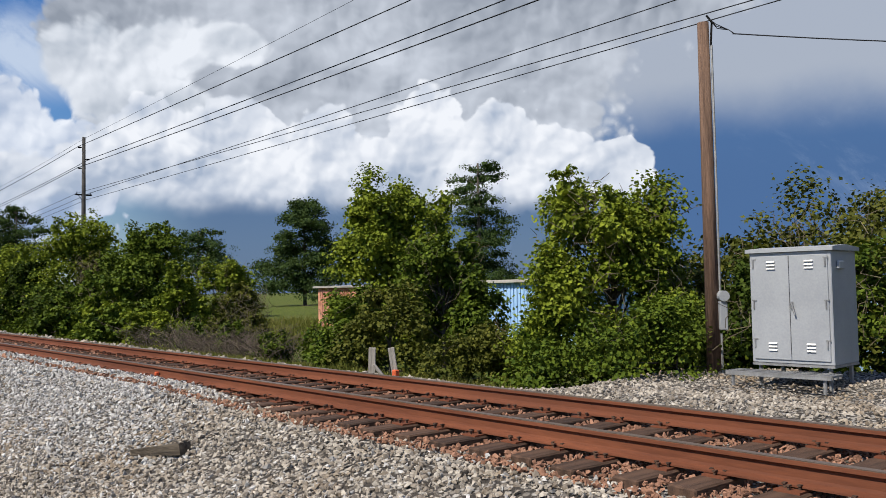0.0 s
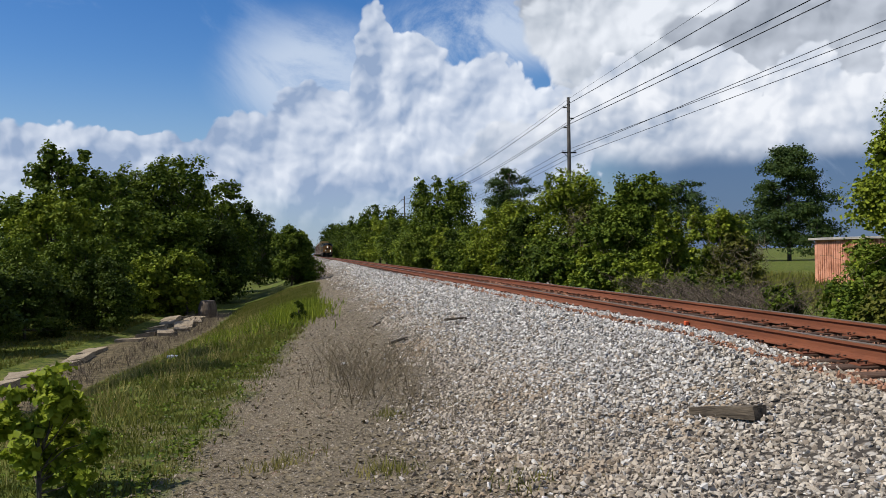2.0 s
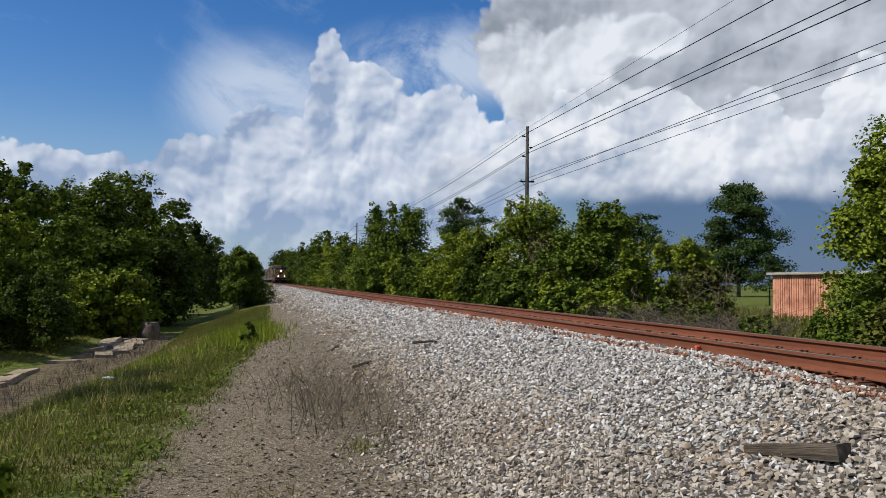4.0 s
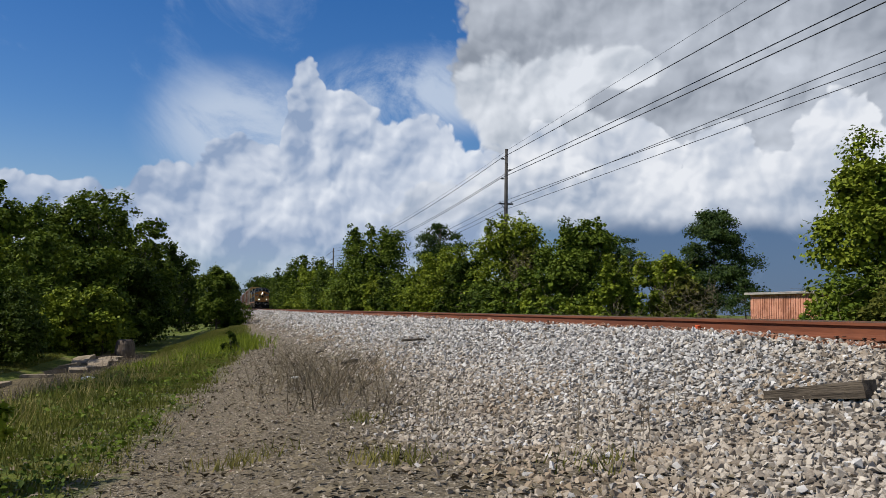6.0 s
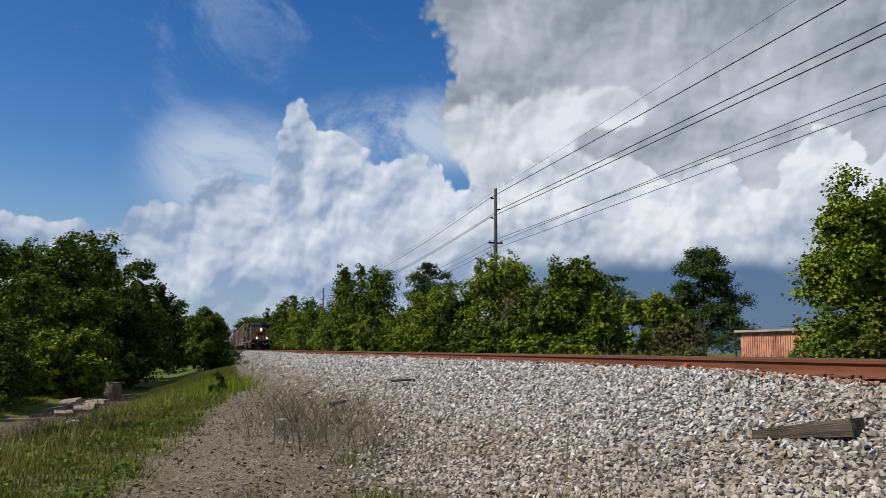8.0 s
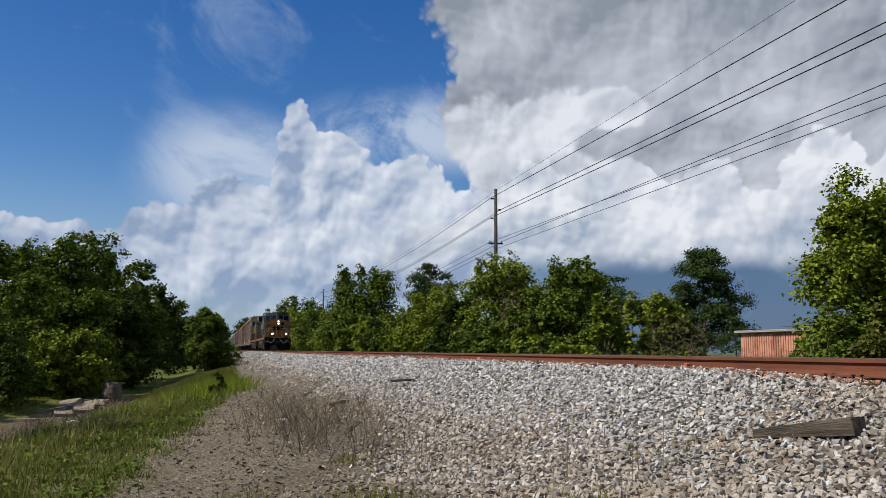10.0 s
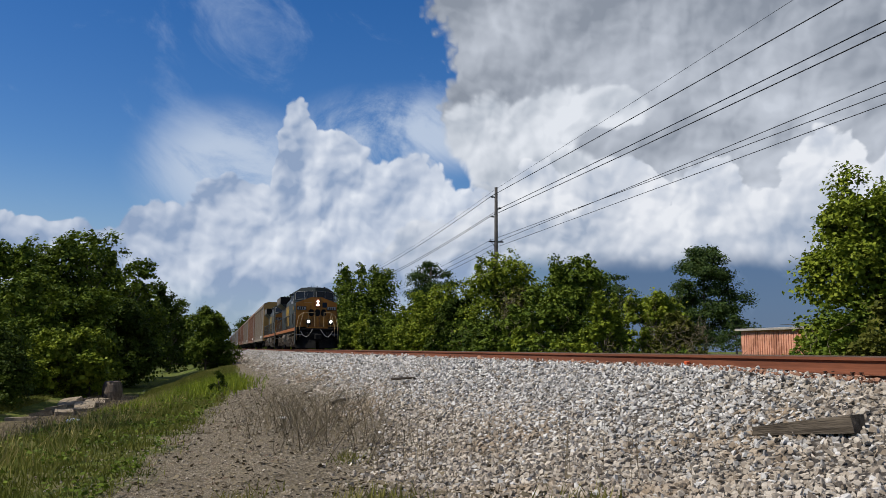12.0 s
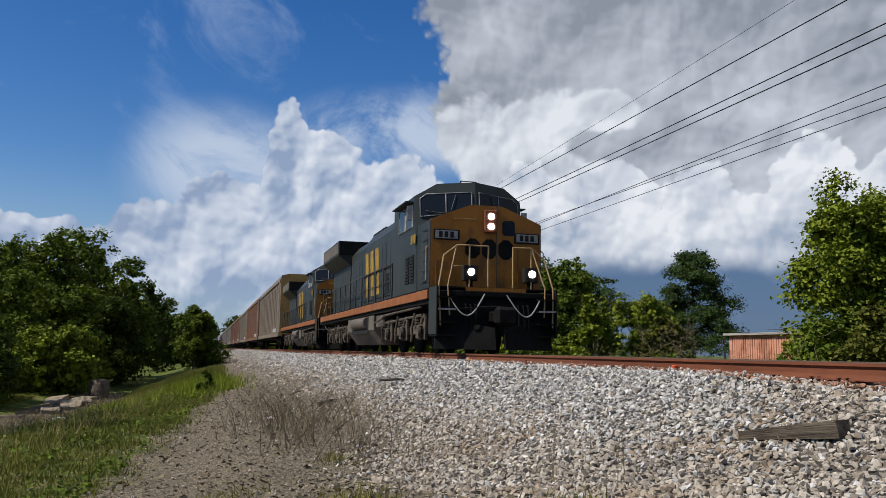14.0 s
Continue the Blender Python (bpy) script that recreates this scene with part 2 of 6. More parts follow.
WIRE = material("dark_wire", (0.02, 0.02, 0.022), (0.05, 0.05, 0.055), 3, 0.6, bump=0)
BARK = material("bark", (0.05, 0.04, 0.032), (0.16, 0.135, 0.11), 8, 0.95, bump=0.5, stretch=(2, 2, 0.4))
TWIG = material("dry_stalk", (0.075, 0.060, 0.038), (0.25, 0.205, 0.135), 4, 0.95, bump=0, island=0.6)
BRUSH = material("dead_brush", (0.050, 0.038, 0.028), (0.17, 0.135, 0.105), 4, 0.95, bump=0, island=0.6)
LEAF_BRIGHT = material("broad_leaf_light", (0.046, 0.085, 0.006), (0.305, 0.355, 0.036), 0.5, 0.55, bump=0, fine=3, spec=0.08, island=0.62, leafy=0.17)
LEAF_YOUNG = material("young_leaf", (0.12, 0.19, 0.012), (0.40, 0.45, 0.045), 0.8, 0.55, bump=0, fine=6, spec=0.1, island=0.55, leafy=0.35)
LEAF_MID = material("broad_leaf_mid", (0.022, 0.050, 0.006), (0.168, 0.222, 0.024), 0.4, 0.6, bump=0, fine=3, spec=0.08, island=0.62, leafy=0.13)
LEAF_OLIVE = material("olive_leaf", (0.032, 0.044, 0.008), (0.165, 0.165, 0.028), 0.4, 0.6, bump=0, fine=3, spec=0.08, island=0.6, leafy=0.12)
LEAF_DARK = material("broad_leaf_dark", (0.012, 0.029, 0.004), (0.084, 0.120, 0.016), 0.3, 0.6, bump=0, fine=3, spec=0.08, island=0.62, leafy=0.13)
NEEDLE = material("pine_needles", (0.012, 0.030, 0.010), (0.085, 0.130, 0.035), 0.5, 0.65, bump=0, fine=3, spec=0.08, island=0.55, leafy=0.12)
GRASS = material("grass_blade", (0.055, 0.078, 0.012), (0.215, 0.205, 0.050), 0.35, 0.7, bump=0, fine=2, spec=0.08, island=0.5, leafy=0.2, stain=(0.25, 0.21, 0.075), stain_scale=0.3)
STRAW = material("straw_blade", (0.15, 0.125, 0.040), (0.42, 0.36, 0.14), 0.5, 0.8, bump=0, fine=2, spec=0.08, island=0.5, leafy=0.2)
CONCRETE = material("stained_concrete", (0.17, 0.135, 0.095), (0.42, 0.35, 0.26), 1.2, 0.9, bump=0.3, fine=25, stain=(0.14, 0.105, 0.07))
BARREL = material("weathered_stump", (0.075, 0.055, 0.042), (0.19, 0.155, 0.125), 3, 0.9, bump=0.4, stretch=(2, 2, 0.4))
GALV = material("grey_painted_steel", (0.34, 0.355, 0.38), (0.43, 0.445, 0.465), 1.2, 0.42, 0.1, 0.04, 30)
GALV_DARK = material("galvanised_frame", (0.22, 0.22, 0.22), (0.40, 0.40, 0.40), 5, 0.55, 0.4, 0.1)
WHITE = material("white_paint", (0.62, 0.62, 0.60), (0.80, 0.80, 0.78), 4, 0.6, bump=0.02)
# near-black for the shade in gaps and slots, also for black boxes and bars
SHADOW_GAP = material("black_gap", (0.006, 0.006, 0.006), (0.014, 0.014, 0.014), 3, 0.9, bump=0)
SHED_ORANGE = material("orange_corrugated_metal", (0.55, 0.25, 0.16), (0.74, 0.38, 0.26), 1.0, 0.7, 0, 0.05, 12, stain=(0.30, 0.12, 0.07))
SHED_BLUE = material("blue_corrugated_metal", (0.30, 0.50, 0.78), (0.40, 0.60, 0.86), 1.0, 0.6, 0, 0.05, 12)
ROOF_PALE = material("pale_metal_roof", (0.42, 0.38, 0.33), (0.60, 0.56, 0.50), 1.0, 0.6, 0.2, 0.05, 12)
BROWN_WOOD = material("brown_timber", (0.10, 0.055, 0.035), (0.22, 0.13, 0.085), 3, 0.85, bump=0.2)
ENGINE_BLUE = material("grimy_dark_blue_grey_paint", (0.014, 0.020, 0.020), (0.034, 0.044, 0.043), 1.1, 0.5, 0, 0.04, 18, stain=(0.046, 0.043, 0.034), stain_scale=1.3, stretch=(1, 1, 0.35))
ENGINE_YELLOW = material("grimy_orange_yellow_paint", (0.255, 0.095, 0.009), (0.365, 0.145, 0.013), 1.4, 0.5, 0, 0.04, 20, stain=(0.15, 0.062, 0.012), stain_scale=1.6, stretch=(1, 1, 0.4))
ENGINE_STRIPE = material("faded_yellow_lettering", (0.24, 0.14, 0.012), (0.42, 0.26, 0.03), 2, 0.6, 0, 0.04, 20, stain=(0.07, 0.065, 0.05), stain_scale=2.2)
SILL_ORANGE = material("faded_orange_sill", (0.22, 0.075, 0.022), (0.34, 0.125, 0.038), 2, 0.6, 0, 0.04, 20, stain=(0.20, 0.08, 0.04))
ENGINE_BLACK = material("sooty_black_paint", (0.004, 0.004, 0.004), (0.014, 0.0135, 0.013), 3, 0.8, 0, 0.1, 30, spec=0.12)
TRUCK_DUST = material("dusty_bogie_steel", (0.028, 0.022, 0.018), (0.15, 0.12, 0.095), 3, 0.8, 0, 0.15, 30)
TANK_GREY = material("dusty_grey_tank", (0.085, 0.072, 0.057), (0.155, 0.135, 0.11), 1.6, 0.7, 0, 0.06, 20, stain=(0.14, 0.12, 0.10))
RAILING = material("pale_handrail", (0.30, 0.19, 0.08), (0.42, 0.30, 0.15), 3, 0.5, 0, 0.02)
RAILING_DARK = material("dark_handrail", (0.035, 0.035, 0.035), (0.07, 0.07, 0.07), 3, 0.5, 0, 0.02)
HOSE = material("pale_hose", (0.26, 0.26, 0.26), (0.38, 0.38, 0.38), 3, 0.6, bump=0)
GLASS = glass_dark("cab_glass")
LAMP_ON = lamp_glow("lit_headlamp", (1.0, 0.93, 0.80), 9.0)
LAMP_OFF = material("unlit_lens", (0.25, 0.24, 0.22), (0.35, 0.34, 0.32), 3, 0.2, bump=0)
CAR_TAN = material("faded_tan_paint", (0.155, 0.125, 0.096), (0.25, 0.21, 0.165), 0.7, 0.7, 0.1, 0.04, 9, stain=(0.17, 0.11, 0.07), stain_scale=0.6)
CAR_RUST = material("brown_orange_paint", (0.135, 0.06, 0.032), (0.225, 0.108, 0.06), 0.7, 0.7, 0.0, 0.04, 9, stain=(0.14, 0.07, 0.045), stain_scale=0.6)
CAR_GREY = material("galvanised_car_panel", (0.16, 0.155, 0.15), (0.26, 0.25, 0.24), 0.7, 0.65, 0.2, 0.04, 9, stain=(0.20, 0.15, 0.11), stain_scale=0.6)
CAR_YELLOW = material("faded_yellow_end", (0.30, 0.175, 0.05), (0.42, 0.26, 0.085), 1.0, 0.7, 0, 0.04, 9)
PLATE_WHITE = material("number_board_white", (0.55, 0.55, 0.52), (0.72, 0.72, 0.70), 6, 0.5, bump=0)
ORANGE_MARK = material("orange_paint_mark", (0.55, 0.09, 0.03), (0.70, 0.14, 0.05), 6, 0.7, bump=0)


def ground_material():
    """Bare earth, grass and crushed stone, by distance from the rails."""
    m = bpy.data.materials.new("ground_soil")
    m.use_nodes = True
    w = Net(m.node_tree)
    bsdf = m.node_tree.nodes["Principled BSDF"]
    p = w.node("ShaderNodeTexCoord").outputs["Object"]
    sep = w.node("ShaderNodeSeparateXYZ")
    w.put(sep.inputs[0], p)
    x, y, _ = sep.outputs
    big = w.noise(p, 0.5, 6.0, 0.65).outputs[0]
    mid = w.noise(p, 4.0, 5.0, 0.65).outputs[0]
    fine = w.noise(p, 38.0, 4.0, 0.7).outputs[0]
    cell = w.node("ShaderNodeTexVoronoi")
    w.put(cell.inputs["Vector"], p)
    cell.inputs["Scale"].default_value = 17.0
    dirt = w.mix(w.ramp(fine, 0.3, 0.7), (0.062, 0.050, 0.035, 1), (0.215, 0.180, 0.130, 1))
    dirt = w.mix(w.math("MULTIPLY", w.ramp(mid, 0.56, 0.72), w.ramp(big, 0.42, 0.62)), dirt, (0.16, 0.082, 0.05, 1))
    dirt = w.mix(w.math("MULTIPLY", w.ramp(cell.outputs["Distance"], 0.42, 0.20), 0.40), dirt, (0.36, 0.31, 0.25, 1))
    grit = w.node("ShaderNodeTexVoronoi")
    w.put(grit.inputs["Vector"], p)
    grit.inputs["Scale"].default_value = 40.0
    shade = w.node("ShaderNodeSeparateColor")
    w.put(shade.inputs[0], grit.outputs["Color"])
    speck = w.math("MULTIPLY", w.ramp(grit.outputs["Distance"], 0.46, 0.30), w.ramp(shade.outputs[0], 0.35, 0.50))
    dirt = w.mix(w.math("MULTIPLY", speck, w.ramp(big, 0.30, 0.60, 0.45, 0.95)), dirt, w.mix(shade.outputs[1], (0.20, 0.165, 0.12, 1), (0.46, 0.41, 0.33, 1)))
    grass = w.mix(w.ramp(mid, 0.35, 0.65), (0.045, 0.075, 0.014, 1), (0.145, 0.165, 0.032, 1))
    grass = w.mix(w.ramp(big, 0.52, 0.68), grass, (0.15, 0.14, 0.055, 1))
    sepc = w.node("ShaderNodeSeparateColor")
    w.put(sepc.inputs[0], cell.outputs["Color"])
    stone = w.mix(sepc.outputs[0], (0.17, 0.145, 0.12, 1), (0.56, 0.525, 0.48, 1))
    # shade in the gaps between stones, put into the colour at the cell rims
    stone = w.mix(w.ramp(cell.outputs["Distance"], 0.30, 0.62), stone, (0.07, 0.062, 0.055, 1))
    wob = w.math("MULTIPLY", w.math("SUBTRACT", w.noise(p, 1.1, 5.0, 0.6).outputs[0], 0.5), 1.6)
    xx = w.math("ADD", x, wob)
    # grass edge drifts towards the track farther along it
    edge = w.ramp(y, 8.0, 45.0, -7.0, -4.9, False)
    is_grass = w.ramp(w.math("SUBTRACT", edge, xx), -0.25, 0.45)
    is_stone = w.math("MULTIPLY", w.ramp(xx, w.ramp(y, 8.0, 60.0, -4.2, -3.9, False), w.ramp(y, 8.0, 60.0, -2.6, -2.5, False)), w.ramp(w.math("SUBTRACT", xx, w.ramp(y, 10.0, 13.0, 4.8, 0.0, False)), 6.4, 5.4))
    # sandy bed of the ditch
    bed = w.math("ADD", xx, w.ramp(y, 50.0, 14.0, 0.0, 2.64, False))
    is_bed = w.math("MULTIPLY", w.math("MULTIPLY", w.ramp(bed, -15.0, -14.3), w.ramp(bed, -10.7, -11.3)), w.ramp(y, 70.0, 62.0))
    sand = w.mix(w.ramp(mid, 0.3, 0.7), (0.045, 0.040, 0.022, 1), (0.20, 0.16, 0.10, 1))
    grass = w.mix(is_bed, grass, sand)
    col = w.mix(is_grass, dirt, grass)
    col = w.mix(w.ramp(xx, 5.4, 6.6), col, grass)
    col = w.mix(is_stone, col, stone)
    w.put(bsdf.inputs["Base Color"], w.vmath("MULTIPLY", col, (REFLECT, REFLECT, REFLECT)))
    bsdf.inputs["Roughness"].default_value = 0.95
    bsdf.inputs["Specular IOR Level"].default_value = 0.1
    b = w.node("ShaderNodeBump")
    b.inputs["Strength"].default_value, b.inputs["Distance"].default_value = 0.7, 0.035
    w.put(b.inputs["Height"], w.math("ADD", w.math("MULTIPLY", cell.outputs["Distance"], -0.8), fine))
    w.put(bsdf.inputs["Normal"], b.outputs[0])
    return m


GROUND = ground_material()

# ---- mesh helpers ----


def finish(name, bm, mat, parent=None, label="", smooth=False):
    me = bpy.data.meshes.new(name)
    bm.to_mesh(me)
    bm.free()
    for m in mat if isinstance(mat, (list, tuple)) else [mat]:
        me.materials.append(m)
    if smooth:
        me.polygons.foreach_set("use_smooth", [True] * len(me.polygons))
    ob = new(name, me)
    if parent:
        ob.parent = parent
    return tagged(ob, label)


def part(name, bm, mat, parent, label="", smooth=False):
    return finish(name, bm, mat, parent, label, smooth)


def box(bm, x0, x1, y0, y1, z0, z1, bevel=0.0):
    vs = bmesh.ops.create_cube(bm, size=1.0)["verts"]
    for v in vs:
        v.co = ((x0 + x1) / 2 + v.co.x * (x1 - x0), (y0 + y1) / 2 + v.co.y * (y1 - y0), (z0 + z1) / 2 + v.co.z * (z1 - z0))
    if bevel:
        es = list({e for v in vs for e in v.link_edges})
        bmesh.ops.bevel(bm, geom=es, offset=bevel, segments=1, affect="EDGES")
    return bm


def boxed(*args, bevel=0.0):
    return box(bmesh.new(), *args, bevel=bevel)


def prism(bm, outline, axis, a, b):
    """An outline in two coordinates, drawn out along the third (axis 0, 1 or 2) from a to b."""
    def place(u, v, w):
        q = [u, v]
        q.insert(axis, w)
        return q
    lo = [bm.verts.new(place(u, v, a)) for u, v in outline]
    hi = [bm.verts.new(place(u, v, b)) for u, v in outline]
    n = len(outline)
    bm.faces.new(lo)
    bm.faces.new(hi[::-1])
    for i in range(n):
        bm.faces.new((lo[i], hi[i], hi[(i + 1) % n], lo[(i + 1) % n]))
    bmesh.ops.recalc_face_normals(bm, faces=bm.faces)
    return bm


def rod(bm, a, b, r, r2=None, sides=6):
    a, b = Vector(a), Vector(b)
    q = (b - a).to_track_quat("Z", "Y")
    rings = []
    for c, rad in ((a, r), (b, r if r2 is None else r2)):
        rings.append([bm.verts.new(c + q @ Vector((rad * math.cos(i * math.tau / sides), rad * math.sin(i * math.tau / sides), 0))) for i in range(sides)])
    for i in range(sides):
        j = (i + 1) % sides
        bm.faces.new((rings[0][i], rings[0][j], rings[1][j], rings[1][i]))
    bm.faces.new(rings[0][::-1])
    bm.faces.new(rings[1])
    return bm


def pipe(bm, points, r, sides=6):
    """One bent tube through the points."""
    pts = [Vector(q) for q in points]
    rings = []
    for i, c in enumerate(pts):
        d = (pts[min(i + 1, len(pts) - 1)] - c).normalized() + (c - pts[max(i - 1, 0)]).normalized()
        if d.length < 1e-6:
            d = pts[min(i + 1, len(pts) - 1)] - c
        q = d.to_track_quat("Z", "Y")
        rings.append([bm.verts.new(c + q @ Vector((r * math.cos(k * math.tau / sides), r * math.sin(k * math.tau / sides), 0))) for k in range(sides)])
    for lo, hi in zip(rings, rings[1:]):
        # pair each corner with the nearest of the next ring, as the frames may turn
        off = min(range(sides), key=lambda o: (hi[o].co - lo[0].co - (sum((v.co for v in hi), Vector()) - sum((v.co for v in lo), Vector())) / sides).length)
        for k in range(sides):
            j = (k + 1) % sides
            bm.faces.new((lo[k], lo[j], hi[(j + off) % sides], hi[(k + off) % sides]))
    bm.faces.new(rings[0][::-1])
    bm.faces.new(rings[-1])
    return bm


def sheet(name, verts, faces, mat, parent=None):
    """A mesh from arrays: triangles or quads."""
    me = bpy.data.meshes.new(name)
    n, k = faces.shape
    me.vertices.add(len(verts))
    me.vertices.foreach_set("co", np.asarray(verts, np.float32).ravel())
    me.loops.add(n * k)
    me.loops.foreach_set("vertex_index", faces.astype(np.int32).ravel())
    me.polygons.add(n)
    me.polygons.foreach_set("loop_start", np.arange(0, n * k, k, dtype=np.int32))
    me.update(calc_edges=True)
    me.validate()
    me.materials.append(mat)
    ob = new(name, me)
    if parent:
        ob.parent = parent
    return ob


# ---- the lie of the land ----
TRACK_X = 0.753            # middle of the track; the rail heads stand 1.507 apart, their tops at height 0
SLOPE_X = np.array([-400, -60, -22, -16.0, -14.8, -11.2, -10.2, -9.0, -7.0, -5.5, -3.5, -2.8, -1.5, -0.95, 2.45, 3.2, 4.6, 6.0, 9.0, 30, 90, 400])
SLOPE_Z = np.array([-2.1, -2.5, -2.75, -2.85, -3.02, -3.08, -2.85, -2.48, -1.66, -1.29, -1.10, -0.90, -0.46, -0.27, -0.26, -0.45, -0.55, -0.85, -1.35, -1.5, -1.0, 0.0])


def ditch_shift(y):
    """How far the ditch swings away from the track near the old crossing."""
    return 2.2 * np.clip((50 - np.asarray(y, float)) / 30, 0, 1.2)


def land(x, y):
    x, y = np.asarray(x, float), np.asarray(y, float)
    z = np.interp(x + ditch_shift(y) * np.clip((-6 - x) / 3, 0, 1), SLOPE_X, SLOPE_Z)
    z = z + 0.16 * np.clip((x + 2.0) * -0.25, 0, 1) * np.clip((24 - y) / 10, -1.2, 0.6) * (x < 0)
    z = z + np.interp(y, [8, 12, 25, 50], [0, 0.10, 0.08, 0.02]) * np.clip((x + 2.2) / 0.8, 0, 1) * np.clip((-0.05 - x) / 0.1, 0, 1)
    # the bank rises to a stone apron near the old crossing
    z = z + 0.30 * np.clip((11.5 - y) / 3.5, 0, 1) * np.clip((-2.2 - x) / 1.5, 0, 1) * np.clip((x + 9.0) / 3.0, 0, 1)
    # level stone pad under the relay cabinet
    pad = np.clip(1 - np.hypot((x - 7.6) / 4.2, (y - 6.0) / 5.5), 0, 0.35) / 0.35
    z = z * (1 - pad) + -0.5 * pad
    off = np.clip((np.abs(x - TRACK_X) - 1.7) / 2.0, 0, 1)
    z = z + off * (0.05 * np.sin(x * 1.3 + y * 0.31) * np.cos(y * 0.47 - x * 0.4) + 0.03 * np.sin(x * 3.1 + 1.0) * np.sin(y * 2.3))
    return z


def build_ground():
    xs = np.concatenate([[-2500, -900, -400], np.arange(-200, -40, 10), np.arange(-40, -19, 1.5), np.arange(-19, 12, 0.25), np.arange(12, 40, 1.5), np.arange(40, 200, 10), [400, 900, 2500]])
    ys = np.concatenate([[-900, -300, -120], np.arange(-60, -6, 3), np.arange(-6, 45, 0.3), np.arange(45, 120, 1.5), np.arange(120, 420, 10), [500, 700, 1100, 2000, 3000]])
    gx, gy = np.meshgrid(xs, ys)
    gz = land(gx, gy)
    v = np.stack([gx.ravel(), gy.ravel(), gz.ravel()], 1)
    i = np.arange(len(ys) - 1)[:, None] * len(xs) + np.arange(len(xs) - 1)[None]
    i = i.ravel()
    f = np.stack([i, i + 1, i + 1 + len(xs), i + len(xs)], 1)
    ob = sheet("ground", v, f, GROUND)
    ob.data.polygons.foreach_set("use_smooth", [True] * len(ob.data.polygons))
    tagged(ob, "sloping embankment of bare earth, grass and crushed stone", "ground", kind="structure")


build_ground()


def stone_shapes(rng, count=14):
    """Broken angular stones, all with as many corners and faces."""
    out = []
    while len(out) < count:
        q = rng.normal(size=(9, 3))
        q /= np.linalg.norm(q, axis=1)[:, None]
        q *= np.array([1.08, 0.92, 0.76]) * rng.uniform(0.86, 1.12, (9, 1))
        bm = bmesh.new()
        for c in q:
            bm.verts.new(c)
        bmesh.ops.convex_hull(bm, input=bm.verts[:])
        bmesh.ops.triangulate(bm, faces=bm.faces[:])
        bm.verts.index_update()
        if len(bm.verts) == 9 and len(bm.faces) == 14:
            bmesh.ops.recalc_face_normals(bm, faces=bm.faces[:])
            out.append((np.array([v.co[:] for v in bm.verts]), np.array([[v.index for v in f.verts] for f in bm.faces])))
        bm.free()
    return np.array([v for v, _ in out]), np.array([f for _, f in out])


def scatter_stones(name, label, px, py, size, mat, lift=0.15, pz=None):
    rng = np.random.default_rng(len(px))
    shapes, f = stone_shapes(rng)
    n = len(px)
    which = rng.integers(0, len(shapes), n)
    base = shapes[which]
    a = rng.uniform(0, math.tau, n)
    b = rng.normal(0, 0.8, n)
    c, s = np.cos(a), np.sin(a)
    cb, sb = np.cos(b), np.sin(b)
    x, y, z = base[..., 0], base[..., 1], base[..., 2]
    x, z = x * cb[:, None] - z * sb[:, None], x * sb[:, None] + z * cb[:, None]
    x, y = x * c[:, None] - y * s[:, None], x * s[:, None] + y * c[:, None]
    sz = size[:, None]
    gz = land(px, py) if pz is None else pz
    v = np.stack([x * sz + px[:, None], y * sz + py[:, None], z * sz + (gz + size * (lift + rng.normal(0, 0.38, n)))[:, None]], 2).reshape(-1, 3)
    ff = (f[which] + (np.arange(n) * base.shape[1])[:, None, None]).reshape(-1, 3)
    ob = sheet(name, v, ff, mat)
    ob.data.polygons.foreach_set("use_smooth", [False] * len(ob.data.polygons))
    return tagged(ob, label, "ballast", kind="stuff")


